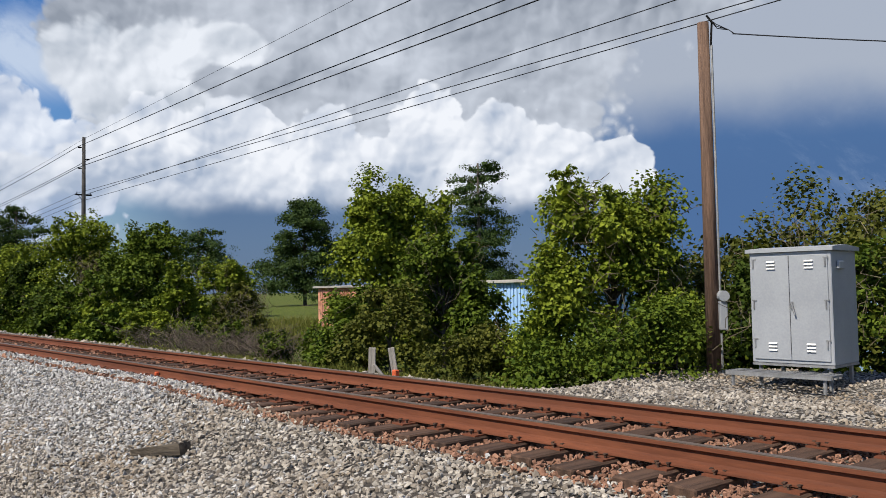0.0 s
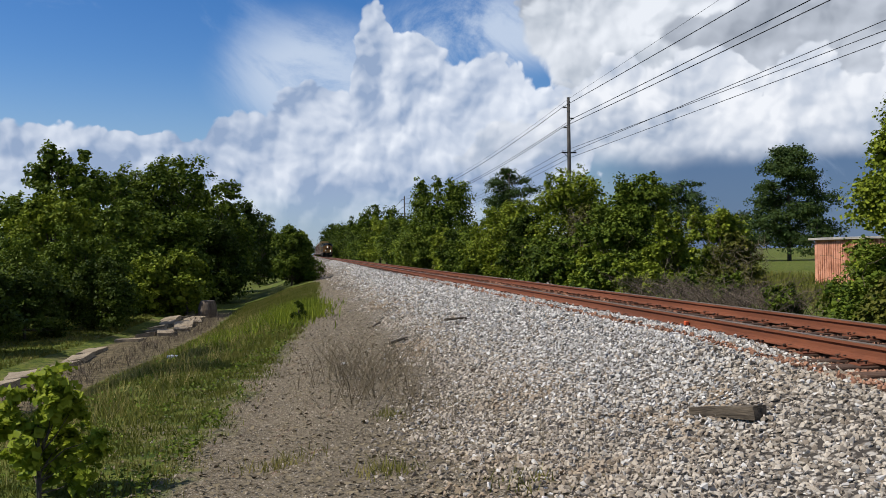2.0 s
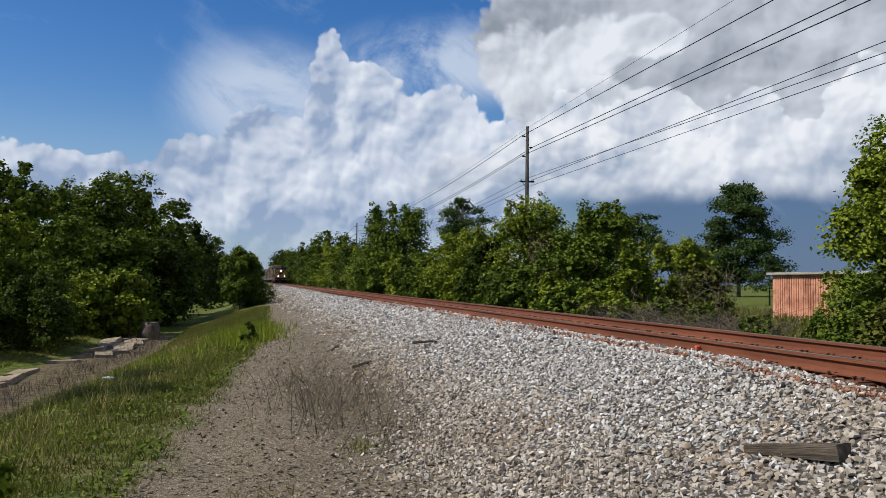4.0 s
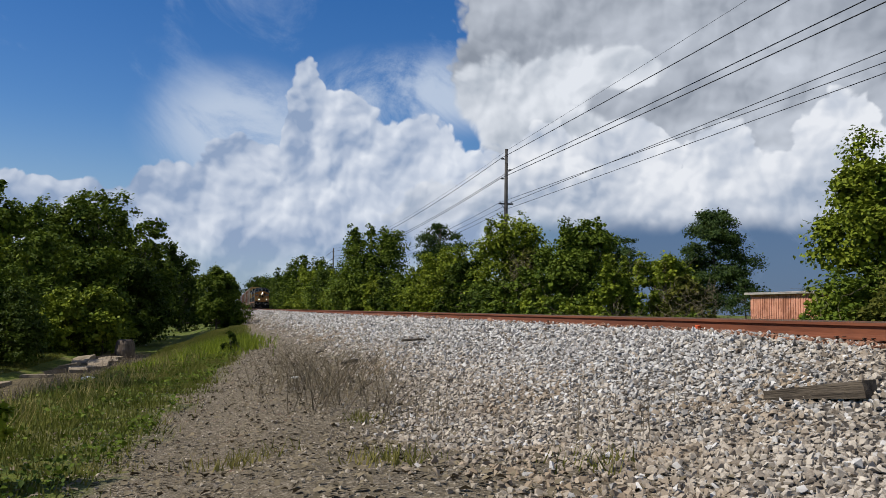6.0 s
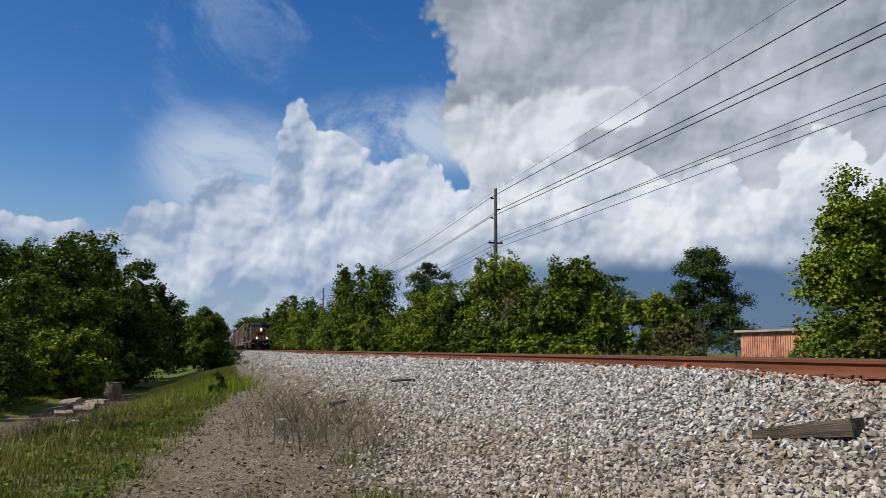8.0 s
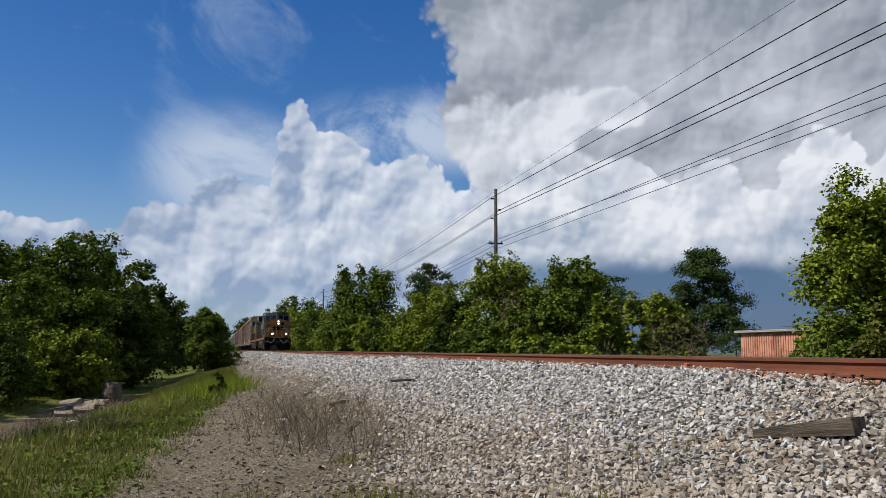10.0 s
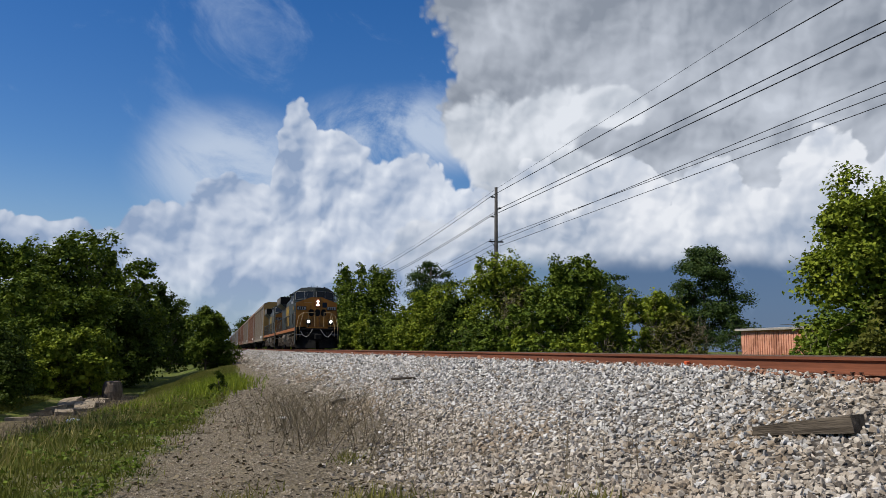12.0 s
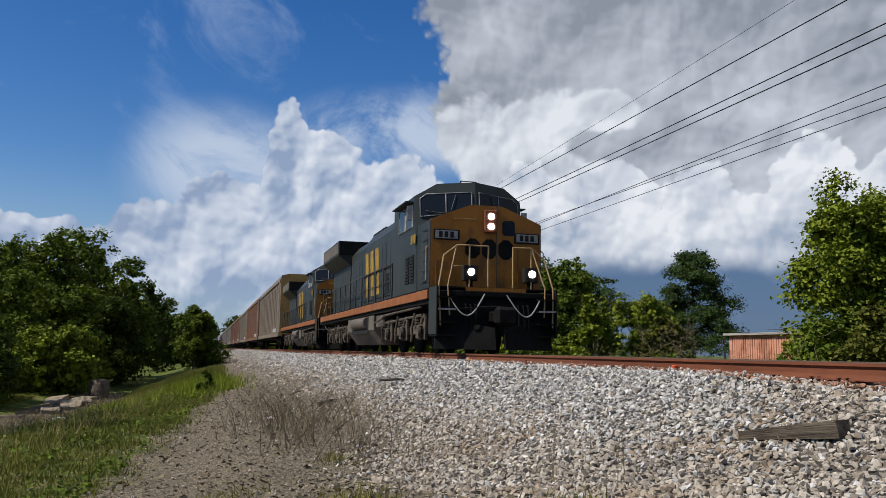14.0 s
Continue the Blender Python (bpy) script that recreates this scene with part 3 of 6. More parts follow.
def near_shoulder():
    rng = np.random.default_rng(5)
    xs, ys, ss = [], [], []
    for y0, y1, per, size in ((0.3, 4, 560, 0.026), (4, 9, 720, 0.0245), (9, 15, 720, 0.0245), (15, 26, 400, 0.030), (26, 45, 150, 0.045), (45, 80, 60, 0.058), (80, 160, 18, 0.078)):
        n = int(per * (y1 - y0) * 4.6)
        x = rng.uniform(-5.2, -0.10, n)
        y = rng.uniform(y0, y1, n)
        foot = np.interp(y, [4, 10, 14, 26, 60, 160], [-5.0, -4.3, -3.6, -3.0, -3.3, -3.3]) + 0.35 * np.sin(y * 0.9) + rng.normal(0, 0.35, n)
        foot = np.where(y < 4, -3.2 + 0.5 * y - 0.3 * rng.random(n), foot)
        keep = (x > foot) & (x < np.interp(y, [4, 8, 12, 30, 60], [-0.52, -0.45, -0.1, -0.15, -0.5]))
        xs.append(x[keep]), ys.append(y[keep])
        ss.append(size * rng.uniform(0.6, 1.5, keep.sum()))
    x, y, size = np.concatenate(xs), np.concatenate(ys), np.concatenate(ss)
    # newer white stone was tipped along the crest beyond the old crossing
    age = np.clip((x + 3.1) / 1.3, 0, 1) * np.clip((y - 8.5 + 0.7 * np.sin(x * 2.3)) / 3.0, 0, 1)
    fresh = rng.random(len(x)) < 0.10 + 0.80 * age
    scatter_stones("ballast_shoulder", "pale grey-brown crushed limestone heaped along the near side of the track", x[~fresh], y[~fresh], size[~fresh], STONE)
    scatter_stones("ballast_shoulder", "clean white crushed limestone along the crest of the bank", x[fresh], y[fresh], size[fresh], STONE_CLEAN)
    # thin scatter lower down on the earth bank
    n = 24000
    x, y = rng.uniform(-8.2, -2.4, n), 5.5 + 36 * rng.random(n) ** 1.6
    keep = rng.random(n) < np.clip((x + 8.2) / 4.0, 0.06, 1) ** 1.3
    scatter_stones("loose_gravel", "small loose stones strewn over the earth bank", x[keep], y[keep], 0.0115 * rng.uniform(0.4, 1.5, keep.sum()) ** 1.2 * (1 + 0.02 * y[keep]), DIRT_STONE)


near_shoulder()


def crib_stones():
    rng = np.random.default_rng(6)
    xs, ys, ss = [], [], []
    for y0, y1, per, size in ((-1, 12, 560, 0.026), (12, 20, 280, 0.036), (20, 45, 70, 0.058)):
        n = int(per * (y1 - y0) * 2.9)
        x, y = rng.uniform(-0.75, 2.3, n), rng.uniform(y0, y1, n)
        d = np.abs(((y - 0.28) / 0.5) % 1 - 0.5) * 0.5        # distance from the middle of a gap between ties
        keep = (d < 0.125) | (x < -0.62) | (x > 2.12)
        xs.append(x[keep]), ys.append(y[keep]), ss.append(size * rng.uniform(0.6, 1.3, keep.sum()))
    x, y, s = np.concatenate(xs), np.concatenate(ys), np.concatenate(ss)
    scatter_stones("crib_ballast", "rust-stained crushed stone between the ties", x, y, s, STONE_RUST, 0.0, np.where(x < -0.6, land(x, y) + 0.03, -0.232))
    xs, ys, ss = [], [], []
    for y0, y1, per, size in ((0, 14, 150, 0.034), (14, 20, 120, 0.042), (20, 50, 26, 0.08)):
        n = int(per * (y1 - y0) * 4.4)
        x, y = rng.uniform(2.2, 6.6, n), rng.uniform(y0, y1, n)
        keep = x < 5.9 + 0.4 * np.sin(y * 0.7) + 2.5 * (y < 11)
        xs.append(x[keep]), ys.append(y[keep]), ss.append(size * rng.uniform(0.6, 1.3, keep.sum()))
    n = 3800
    xs.append(rng.uniform(5.5, 10.5, n)), ys.append(rng.uniform(2, 10, n)), ss.append(0.031 * rng.uniform(0.6, 1.3, n))
    scatter_stones("far_shoulder_ballast", "pale crushed stone beyond the track and round the cabinet", np.concatenate(xs), np.concatenate(ys), np.concatenate(ss), STONE)


crib_stones()


def build_track():
    track = tagged(new("railway_track"), "single railway track of rusty rails on dark creosoted wooden ties", "railway track", kind="structure")
    head, web, foot = 0.037, 0.009, 0.07
    outline = [(-foot, -0.172), (foot, -0.172), (foot, -0.160), (web * 1.6, -0.142), (web, -0.12), (web, -0.058), (web * 1.8, -0.046), (head, -0.036),
               (head, -0.008), (head - 0.012, -0.001), (-head + 0.012, -0.001), (-head, -0.008), (-head, -0.036), (-web * 1.8, -0.046), (-web, -0.058), (-web, -0.12), (-web * 1.6, -0.142), (-foot, -0.160)]
    for x in (0.0, 1.507):
        rail = part("rail", prism(bmesh.new(), [(x + u, v) for u, v in outline], 1, -60, 900), RAIL_RUST, track, "rust-brown steel rail")
        part("running_surface", boxed(x - head + 0.003, x + head - 0.003, -60, 900, -0.007, 0.0015), RAIL_TOP, rail, "worn rail head")
        if x == 0.0:
            part("rail_anchor", boxed(-0.085, -0.02, 13.38, 13.44, -0.150, -0.085, bevel=0.012), ORANGE_MARK, rail, "small orange-painted rail clip")
    bm = boxed(-0.55, 2.06, -0.115, 0.115, -0.36, -0.19, bevel=0.012)
    tie_mesh = None
    plate_mesh = None
    spike_mesh = None
    rng = random.Random(3)
    for i in range(-10, 140):
        y = 0.28 + i * 0.5 + rng.uniform(-0.035, 0.035)
        if tie_mesh is None:
            tie = part("tie", bm, TIE_WOOD, track, "dark creosoted wooden tie")
            tie_mesh = tie.data
            pb = bmesh.new()
            for x in (0.0, 1.507):
                box(pb, x - 0.17, x + 0.17, -0.09, 0.09, -0.19, -0.175)
            plate = part("tie_plate", pb, RAIL_RUST, tie, "rusty steel tie plates")
            plate_mesh = plate.data
            sb = bmesh.new()
            for x in (0.0, 1.507):
                for dx, dy in ((-0.086, -0.05), (-0.086, 0.055), (0.086, 0.0), (-0.14, 0.0)):
                    box(sb, x + dx - 0.008, x + dx + 0.008, dy - 0.008, dy + 0.008, -0.18, -0.146)
                    box(sb, x + dx - 0.017, x + dx + 0.017, dy - 0.013, dy + 0.013, -0.150, -0.140)
            spike = part("spike", sb, TIE_WOOD, tie, "dark track spikes")
            spike_mesh = spike.data
        else:
            tie = new("tie", tie_mesh)
            tie.parent = track
            plate = new("tie_plate", plate_mesh)
            plate.parent = tie
            spike = new("spike", spike_mesh)
            spike.parent = tie
        tie.location = (rng.uniform(-0.06, 0.06), y, rng.uniform(-0.008, 0.0))
        tie.rotation_euler = (rng.uniform(-0.02, 0.02), 0, rng.uniform(-0.03, 0.03))
    far = bmesh.new()
    for i in range(140, 900):
        y = 0.28 + i * 0.5
        box(far, -0.55, 2.06, y - 0.115, y + 0.115, -0.36, -0.19)
    tagged(part("distant_ties", far, TIE_WOOD, track), kind="stuff")


build_track()

# ---- the train; a vehicle's own space: front end at y = 0, tail at +y, rail tops at z = 0 ----


def bogie(parent, y0, axles, gap, frame_mat, wheel_r=0.52):
    """Side frames, wheels, springs and brake gear."""
    b = bmesh.new()
    y1 = y0 + gap * (axles - 1)
    for s in (-1, 1):
        x = s * 1.12
        prism(b, [(y0 - 0.75, 0.62), (y0 - 0.6, 0.82), (y0 + 0.4, 0.72), (y1 - 0.4, 0.72), (y1 + 0.6, 0.82), (y1 + 0.75, 0.62), (y1 + 0.55, 0.50), (y0 - 0.55, 0.50)], 0, min(x, x + s * 0.1), max(x, x + s * 0.1))
        for k in range(axles):
            y = y0 + k * gap
            box(b, min(x, x + s * 0.22), max(x, x + s * 0.22), y - 0.19, y + 0.19, 0.34, 0.74, bevel=0.04)
            for d in (-0.42, 0.42):
                rod(b, (x + s * 0.1, y + d, 0.62), (x + s * 0.1, y + d, 1.02), 0.085, sides=8)
            rod(b, (x + s * 0.2, y - 0.5, 0.92), (x + s * 0.16, y + 0.35, 0.42), 0.045)
            rod(b, (x + s * 0.16, y - 0.62, 0.34), (x + s * 0.16, y - 0.62, 0.9), 0.05)
            pipe(b, [(x + s * 0.24, y + 0.30, 1.05), (x + s * 0.27, y + 0.42, 0.70), (x + s * 0.22, y + 0.62, 0.52), (x + s * 0.20, y + 0.78, 0.30)], 0.035, 5)
            rod(b, (x + s * 0.20, y - 0.16, 0.54), (x + s * 0.27, y - 0.16, 0.54), 0.12, sides=10)
            for d in (-0.30, 0.30):
                for h in range(4):
                    rod(b, (x + s * 0.14, y + d, 0.70 + h * 0.075), (x + s * 0.14, y + d, 0.735 + h * 0.075), 0.10, sides=8)
        rod(b, (x + s * 0.18, y0 - 0.3, 0.98), (x + s * 0.18, y1 + 0.3, 0.90), 0.04)
    box(b, -1.13, 1.13, (y0 + y1) / 2 - 0.62, (y0 + y1) / 2 - 0.52, 0.66, 0.80)
    truck = part("bogie", b, frame_mat, parent, "dusty steel bogie with springs and brake gear")
    for k in range(axles):
        wb = bmesh.new()
        y = y0 + k * gap
        for s in (-1, 1):
            rod(wb, (s * 0.70, y, wheel_r), (s * 0.83, y, wheel_r), wheel_r - 0.002, sides=28)
            rod(wb, (s * 0.68, y, wheel_r), (s * 0.71, y, wheel_r), wheel_r + 0.018, sides=28)
        rod(wb, (-0.8, y, wheel_r), (0.8, y, wheel_r), 0.09, sides=10)
        part("wheelset", wb, ENGINE_BLACK, truck, "steel wheelset")


def painted_blocks(bm, x, y, z, w, h):
    """Three plain eight-sided blocks standing for a painted mark on the nose."""
    for k in range(3):
        u = x + k * (w + 0.05)
        c = 0.12
        prism(bm, [(u + c, z), (u + w - c, z), (u + w, z + c), (u + w, z + h - c), (u + w - c, z + h), (u + c, z + h), (u, z + h - c), (u, z + c)], 1, y - 0.006, y + 0.004)
    return bm


def locomotive(lit=True):
    root = new("locomotive")
    # frame, walkway and orange sill
    b = boxed(-1.45, 1.45, 0.5, 21.9, 1.22, 1.52)
    part("frame", b, ENGINE_BLACK, root, "black underframe")
    for s in (-1, 1):
        part("sill", boxed(*sorted((s * 1.455, s * 1.52)), 1.0, 21.4, 1.33, 1.56, bevel=0.01), SILL_ORANGE, root, "faded orange side sill")
    part("walkway", boxed(-1.5, 1.5, 0.25, 22.0, 1.565, 1.60), ENGINE_BLACK, root, "dark tread-plate walkway")
    # nose
    nz = bmesh.new()
    prism(nz, [(-1.46, 1.60), (1.46, 1.60), (1.46, 3.33), (0.42, 3.74), (-0.42, 3.74), (-1.46, 3.33)], 1, 0.95, 1.06)
    part("nose_front", nz, ENGINE_YELLOW, root, "grimy orange-yellow nose")
    nb = bmesh.new()
    prism(nb, [(-1.455, 1.60), (1.455, 1.60), (1.455, 3.32), (0.42, 3.73), (-0.42, 3.73), (-1.455, 3.32)], 1, 1.062, 2.35)
    part("nose_body", nb, ENGINE_BLUE, root, "dark blue-grey nose sides")
    for x0, x1, z0, z1 in ((-1.32, -1.30, 1.70, 2.30), (-0.98, -0.96, 1.70, 2.30), (-1.32, -0.96, 2.29, 2.31), (0.84, 0.855, 1.66, 2.70)):
        part("nose_seam", boxed(x0, x1, 0.938, 0.95, z0, z1), SILL_ORANGE, root, "worn seam on the nose")
    part("nose_door_seam", boxed(0.255, 0.275, 0.935, 0.95, 1.62, 3.70), RAILING_DARK, root, "dark door seam")
    # cab whose front is a shallow wedge
    def front(x, z, out=0.0):
        return (x, 1.85 + 0.42 * abs(x) + 0.12 * (z - 3.6) - out, z)
    cb = bmesh.new()
    sec = [(0, 1.60), (1.50, 1.60), (1.50, 4.18), (0.95, 4.51), (0, 4.54), (-0.95, 4.51), (-1.50, 4.18), (-1.50, 1.60)]
    lo = [cb.verts.new(front(x, z)) for x, z in sec]
    hi = [cb.verts.new((x, 5.1, z)) for x, z in sec]
    cb.faces.new(lo[:5])
    cb.faces.new([lo[0], *lo[4:]])
    cb.faces.new(hi[::-1])
    for i in range(8):
        cb.faces.new((lo[i], hi[i], hi[(i + 1) % 8], lo[(i + 1) % 8]))
    bmesh.ops.recalc_face_normals(cb, faces=cb.faces)
    cab = part("cab", cb, ENGINE_BLUE, root, "dark blue-grey cab")
    for s in (-1, 1):
        pane = [(s * 0.10, 3.72), (s * 1.38, 3.60), (s * 1.38, 4.10), (s * 1.22, 4.22), (s * 0.10, 4.26)]
        win = bmesh.new()
        outer, inner = [win.verts.new(front(u, v, 0.03)) for u, v in pane], [win.verts.new(front(u, v, 0.005)) for u, v in pane]
        win.faces.new(outer)
        win.faces.new(inner[::-1])
        for i in range(5):
            win.faces.new((outer[i], inner[i], inner[(i + 1) % 5], outer[(i + 1) % 5]))
        bmesh.ops.recalc_face_normals(win, faces=win.faces)
        part("windscreen", win, GLASS, cab, "dark windscreen pane")
        rim = bmesh.new()
        pipe(rim, [front(u, v, 0.035) for u, v in pane + pane[:1]], 0.016, 4)
        pipe(rim, [front(s * 0.74, 3.66, 0.04), front(s * 0.74, 4.24, 0.04)], 0.014, 4)
        part("window_frame", rim, GALV_DARK, cab, "pale window frame")
        wiper = bmesh.new()
        pipe(wiper, [front(s * 0.30, 3.66, 0.06), front(s * 0.95, 3.70, 0.07), front(s * 1.25, 3.76, 0.06)], 0.012, 4)
        pipe(wiper, [front(s * 0.50, 4.19, 0.06), front(s * 0.62, 3.78, 0.07)], 0.010, 4)
        part("wiper", wiper, RAILING_DARK, cab, "black wiper")
        x = s * 1.505
        for y0, y1 in ((2.75, 3.45), (3.6, 4.35)):
            part("side_window", boxed(*sorted((x, x + s * 0.012)), y0, y1, 3.35, 3.98), GLASS, cab, "dark side window")
            fr = bmesh.new()
            pipe(fr, [(x, y0, 3.35), (x, y1, 3.35), (x, y1, 3.98), (x, y0, 3.98), (x, y0, 3.35)], 0.028, 4)
            part("side_window_frame", fr, GALV_DARK, cab, "pale side window frame")
        part("mirror", boxed(*sorted((x + s * 0.05, x + s * 0.2)), 2.55, 2.6, 3.5, 3.9), GALV_DARK, cab, "side mirror")
        part("sunshade", boxed(*sorted((x, x + s * 0.22)), 2.7, 4.4, 4.02, 4.05), ENGINE_BLUE, cab, "sunshade over the side windows")
        vents = bmesh.new()
        for y0 in (2.5, 3.05):
            for k in range(9):
                box(vents, *sorted((x - s * 0.01, x + s * 0.02)), y0, y0 + 0.42, 1.85 + k * 0.085, 1.90 + k * 0.085)
        part("louvre", vents, SHADOW_GAP, cab, "dark louvres")
        bars = bmesh.new()
        for k in range(3):
            box(bars, *sorted((x, x + s * 0.008)), 2.35 + k * 0.2, 2.49 + k * 0.2, 2.88, 3.13)
        part("painted_number", bars, ENGINE_STRIPE, cab, "pale painted marks on the cab side")
    ant = boxed(-0.5, 0.5, 2.6, 3.4, 4.53, 4.58, bevel=0.02)
    pipe(ant, [(-0.25, 2.5, 4.52), (-0.25, 2.5, 4.66), (0.2, 2.5, 4.66), (0.2, 2.5, 4.52)], 0.018, 4)
    rod(ant, (0.8, 2.9, 4.45), (0.8, 2.9, 4.62), 0.05, sides=8)
    part("roof_gear", ant, ENGINE_BLACK, cab, "roof antenna and horn")
    # nose fittings
    hb = boxed(-0.08, 0.26, 0.86, 0.945, 3.04, 3.62, bevel=0.02)
    lampbox = part("headlight_housing", hb, RAIL_RUST, root, "dark headlight housing")
    for z in (3.20, 3.45):
        lb = bmesh.new()
        rod(lb, (0.09, 0.86, z), (0.09, 0.835, z), 0.086, sides=20)
        part("headlight", lb, LAMP_ON if lit else LAMP_OFF, lampbox, "lit white headlight" if lit else "unlit headlight")
    wb = bmesh.new()
    prism(wb, [(0.47, 3.00), (0.70, 3.00), (0.75, 3.05), (0.75, 3.33), (0.70, 3.38), (0.47, 3.38), (0.42, 3.33), (0.42, 3.05)], 1, 0.925, 0.945)
    part("door_window", wb, GLASS, root, "small dark nose-door window")
    for s, x0 in ((-1, -1.40), (1, 0.74)):
        nbp = part("number_board", boxed(x0, x0 + 0.68, 0.915, 0.945, 2.81, 3.08, bevel=0.01), SHADOW_GAP, root, "dark framed number board")
        part("panel", boxed(x0 + 0.05, x0 + 0.63, 0.908, 0.9149, 2.845, 3.045), LAMP_OFF, nbp, "grey panel of the board")
        for k in range(3):
            part("plate_bar", boxed(x0 + 0.14 + k * 0.145, x0 + 0.23 + k * 0.145, 0.900, 0.9079, 2.87, 3.02), SHADOW_GAP, nbp, "dark bar on the board")
        dx = -0.60 if s < 0 else 0.98
        dl = part("ditch_light_housing", boxed(dx - 0.17, dx + 0.17, 0.30, 0.56, 1.76, 2.14, bevel=0.02), SHADOW_GAP, root, "black ditch-light box")
        lb = bmesh.new()
        rod(lb, (dx, 0.30, 1.97), (dx, 0.28, 1.97), 0.09, sides=20)
        part("ditch_light", lb, LAMP_ON if lit else LAMP_OFF, dl, "lit ditch light" if lit else "unlit ditch light")
        part("ditch_light_bracket", boxed(dx - 0.06, dx + 0.06, 0.36, 0.50, 1.59, 1.76), ENGINE_BLACK, dl, "black lamp bracket")
    part("nose_mark", painted_blocks(bmesh.new(), -0.56, 0.945, 2.38, 0.39, 0.50), ENGINE_BLACK, root, "dark blue block-shaped painted mark")
    for s in (-1, 1):
        rails = bmesh.new()
        pipe(rails, [(s * 1.42, 0.05, 0.65), (s * 1.46, 0.12, 1.6), (s * 1.30, 0.3, 2.35), (s * 0.95, 0.32, 2.62), (0.16 + s * 0.32, 0.32, 2.62)], 0.020, 6)
        pipe(rails, [(s * 1.20, 0.05, 0.9), (s * 1.24, 0.1, 1.6), (s * 0.98, 0.32, 2.58)], 0.018, 6)
        for x in (0.32, 0.80):
            rod(rails, (0.16 + s * x, 0.32, 1.58), (0.16 + s * x, 0.32, 2.62), 0.022)
        part("front_handrail", rails, RAILING, root, "pale front handrail")
    for z in (2.16, 3.36):
        part("grab_iron", pipe(bmesh.new(), [(-0.85, 0.95, z), (-0.85, 0.86, z), (-0.32, 0.86, z), (-0.32, 0.95, z)], 0.016, 5), RAILING, root, "nose grab iron")
    part("front_step_light", boxed(-0.75, 0.78, 0.19, 0.245, 1.50, 1.59), ENGINE_YELLOW, root, "yellow edge of the front walkway")
    # pilot, plough, coupler, hoses
    pb = bmesh.new()
    box(pb, -1.48, 1.48, 0.30, 0.55, 0.42, 1.50, bevel=0.03)
    box(pb, -1.48, 1.48, 0.18, 0.30, 1.36, 1.50, bevel=0.02)
    for s in (-1, 1):
        for k in range(4):
            box(pb, *sorted((s * 1.05, s * 1.5)), 0.02, 0.2, 0.42 + k * 0.30, 0.45 + k * 0.30)
        box(pb, *sorted((s * 1.49, s * 1.52)), 0.02, 0.75, 0.40, 1.60)
    part("pilot", pb, ENGINE_BLACK, root, "black pilot with steps")
    for x in (-0.78, -0.66, -0.54, 0.55, 0.68, 0.80):
        part("air_pipe", pipe(bmesh.new(), [(x, 0.28, 1.20), (x, 0.12, 1.16), (x, 0.06, 0.98), (x, 0.05, 0.62)], 0.018, 5), ENGINE_BLACK, root, "hanging air-brake pipe")
    part("uncoupling_lever", pipe(bmesh.new(), [(-1.35, 0.05, 1.10), (-0.9, 0.03, 1.06), (-0.25, -0.05, 1.12), (0.0, -0.2, 1.12)], 0.02, 5), ENGINE_BLACK, root, "bent uncoupling lever")
    for q in (-1, 1):
        part("step_edge", boxed(*sorted((q * 1.06, q * 1.49)), 0.0, 0.02, 1.02, 1.06), GALV_DARK, root, "worn step edge")
    for q in (-1, 1):
        part("step_well", boxed(*sorted((q * 1.522, q * 1.535)), 0.04, 0.74, 0.45, 1.58, bevel=0.004), ENGINE_BLUE, root, "grimy blue-grey step-well plate")
        part("nose_corner", boxed(*sorted((q * 1.462, q * 1.475)), 0.952, 1.06, 1.62, 3.30), ENGINE_BLUE, root, "dark nose corner strip")
        part("grab_rail", pipe(bmesh.new(), [(q * 1.50, 1.00, 1.75), (q * 1.56, 1.00, 1.80), (q * 1.56, 1.00, 2.60), (q * 1.50, 1.00, 2.65)], 0.016, 5), RAILING, root, "pale vertical grab rail")
    pl = bmesh.new()
    for s in (-1, 1):
        v = [pl.verts.new(q) for q in ((s * 1.45, 0.35, 0.85), (s * 0.12, -0.12, 0.62), (s * 0.12, -0.22, 0.10), (s * 1.5, 0.25, 0.10), (s * 1.45, 0.45, 0.85), (s * 0.12, -0.02, 0.62), (s * 0.12, -0.12, 0.10), (s * 1.5, 0.35, 0.10))]
        for q in ((0, 1, 2, 3), (4, 7, 6, 5), (0, 4, 5, 1), (3, 2, 6, 7), (0, 3, 7, 4), (1, 5, 6, 2)):
            pl.faces.new([v[i] for i in q])
    bmesh.ops.recalc_face_normals(pl, faces=pl.faces)
    part("snow_plough", pl, ENGINE_BLACK, root, "dark steel plough")
    cp = boxed(-0.16, 0.16, -0.35, 0.3, 0.74, 1.02, bevel=0.04)
    box(cp, -0.24, 0.24, -0.62, -0.33, 0.66, 1.10, bevel=0.07)
    part("coupler", cp, ENGINE_BLACK, root, "dark knuckle coupler")
    for s in (-1, 1):
        hs = bmesh.new()
        pts = []
        for k in range(15):
            u = k / 14
            pts.append((s * (0.28 + u * 0.85) - 0.05, 0.06 - 0.10 * math.sin(u * math.pi), 1.42 - 0.52 * math.sin(u * math.pi) * (0.75 + 0.25 * u) - 0.12 * u))
        pipe(hs, pts, 0.017, 6)
        part("hose", hs, HOSE, root, "pale looping air hose")
    # long hood
    hd = bmesh.new()
    prism(hd, [(-0.95, 1.60), (0.95, 1.60), (0.95, 3.95), (0.68, 4.30), (-0.68, 4.30), (-0.95, 3.95)], 1, 5.1, 16.0)
    hood = part("hood", hd, ENGINE_BLUE, root, "dark blue-grey engine hood")
    bl = bmesh.new()
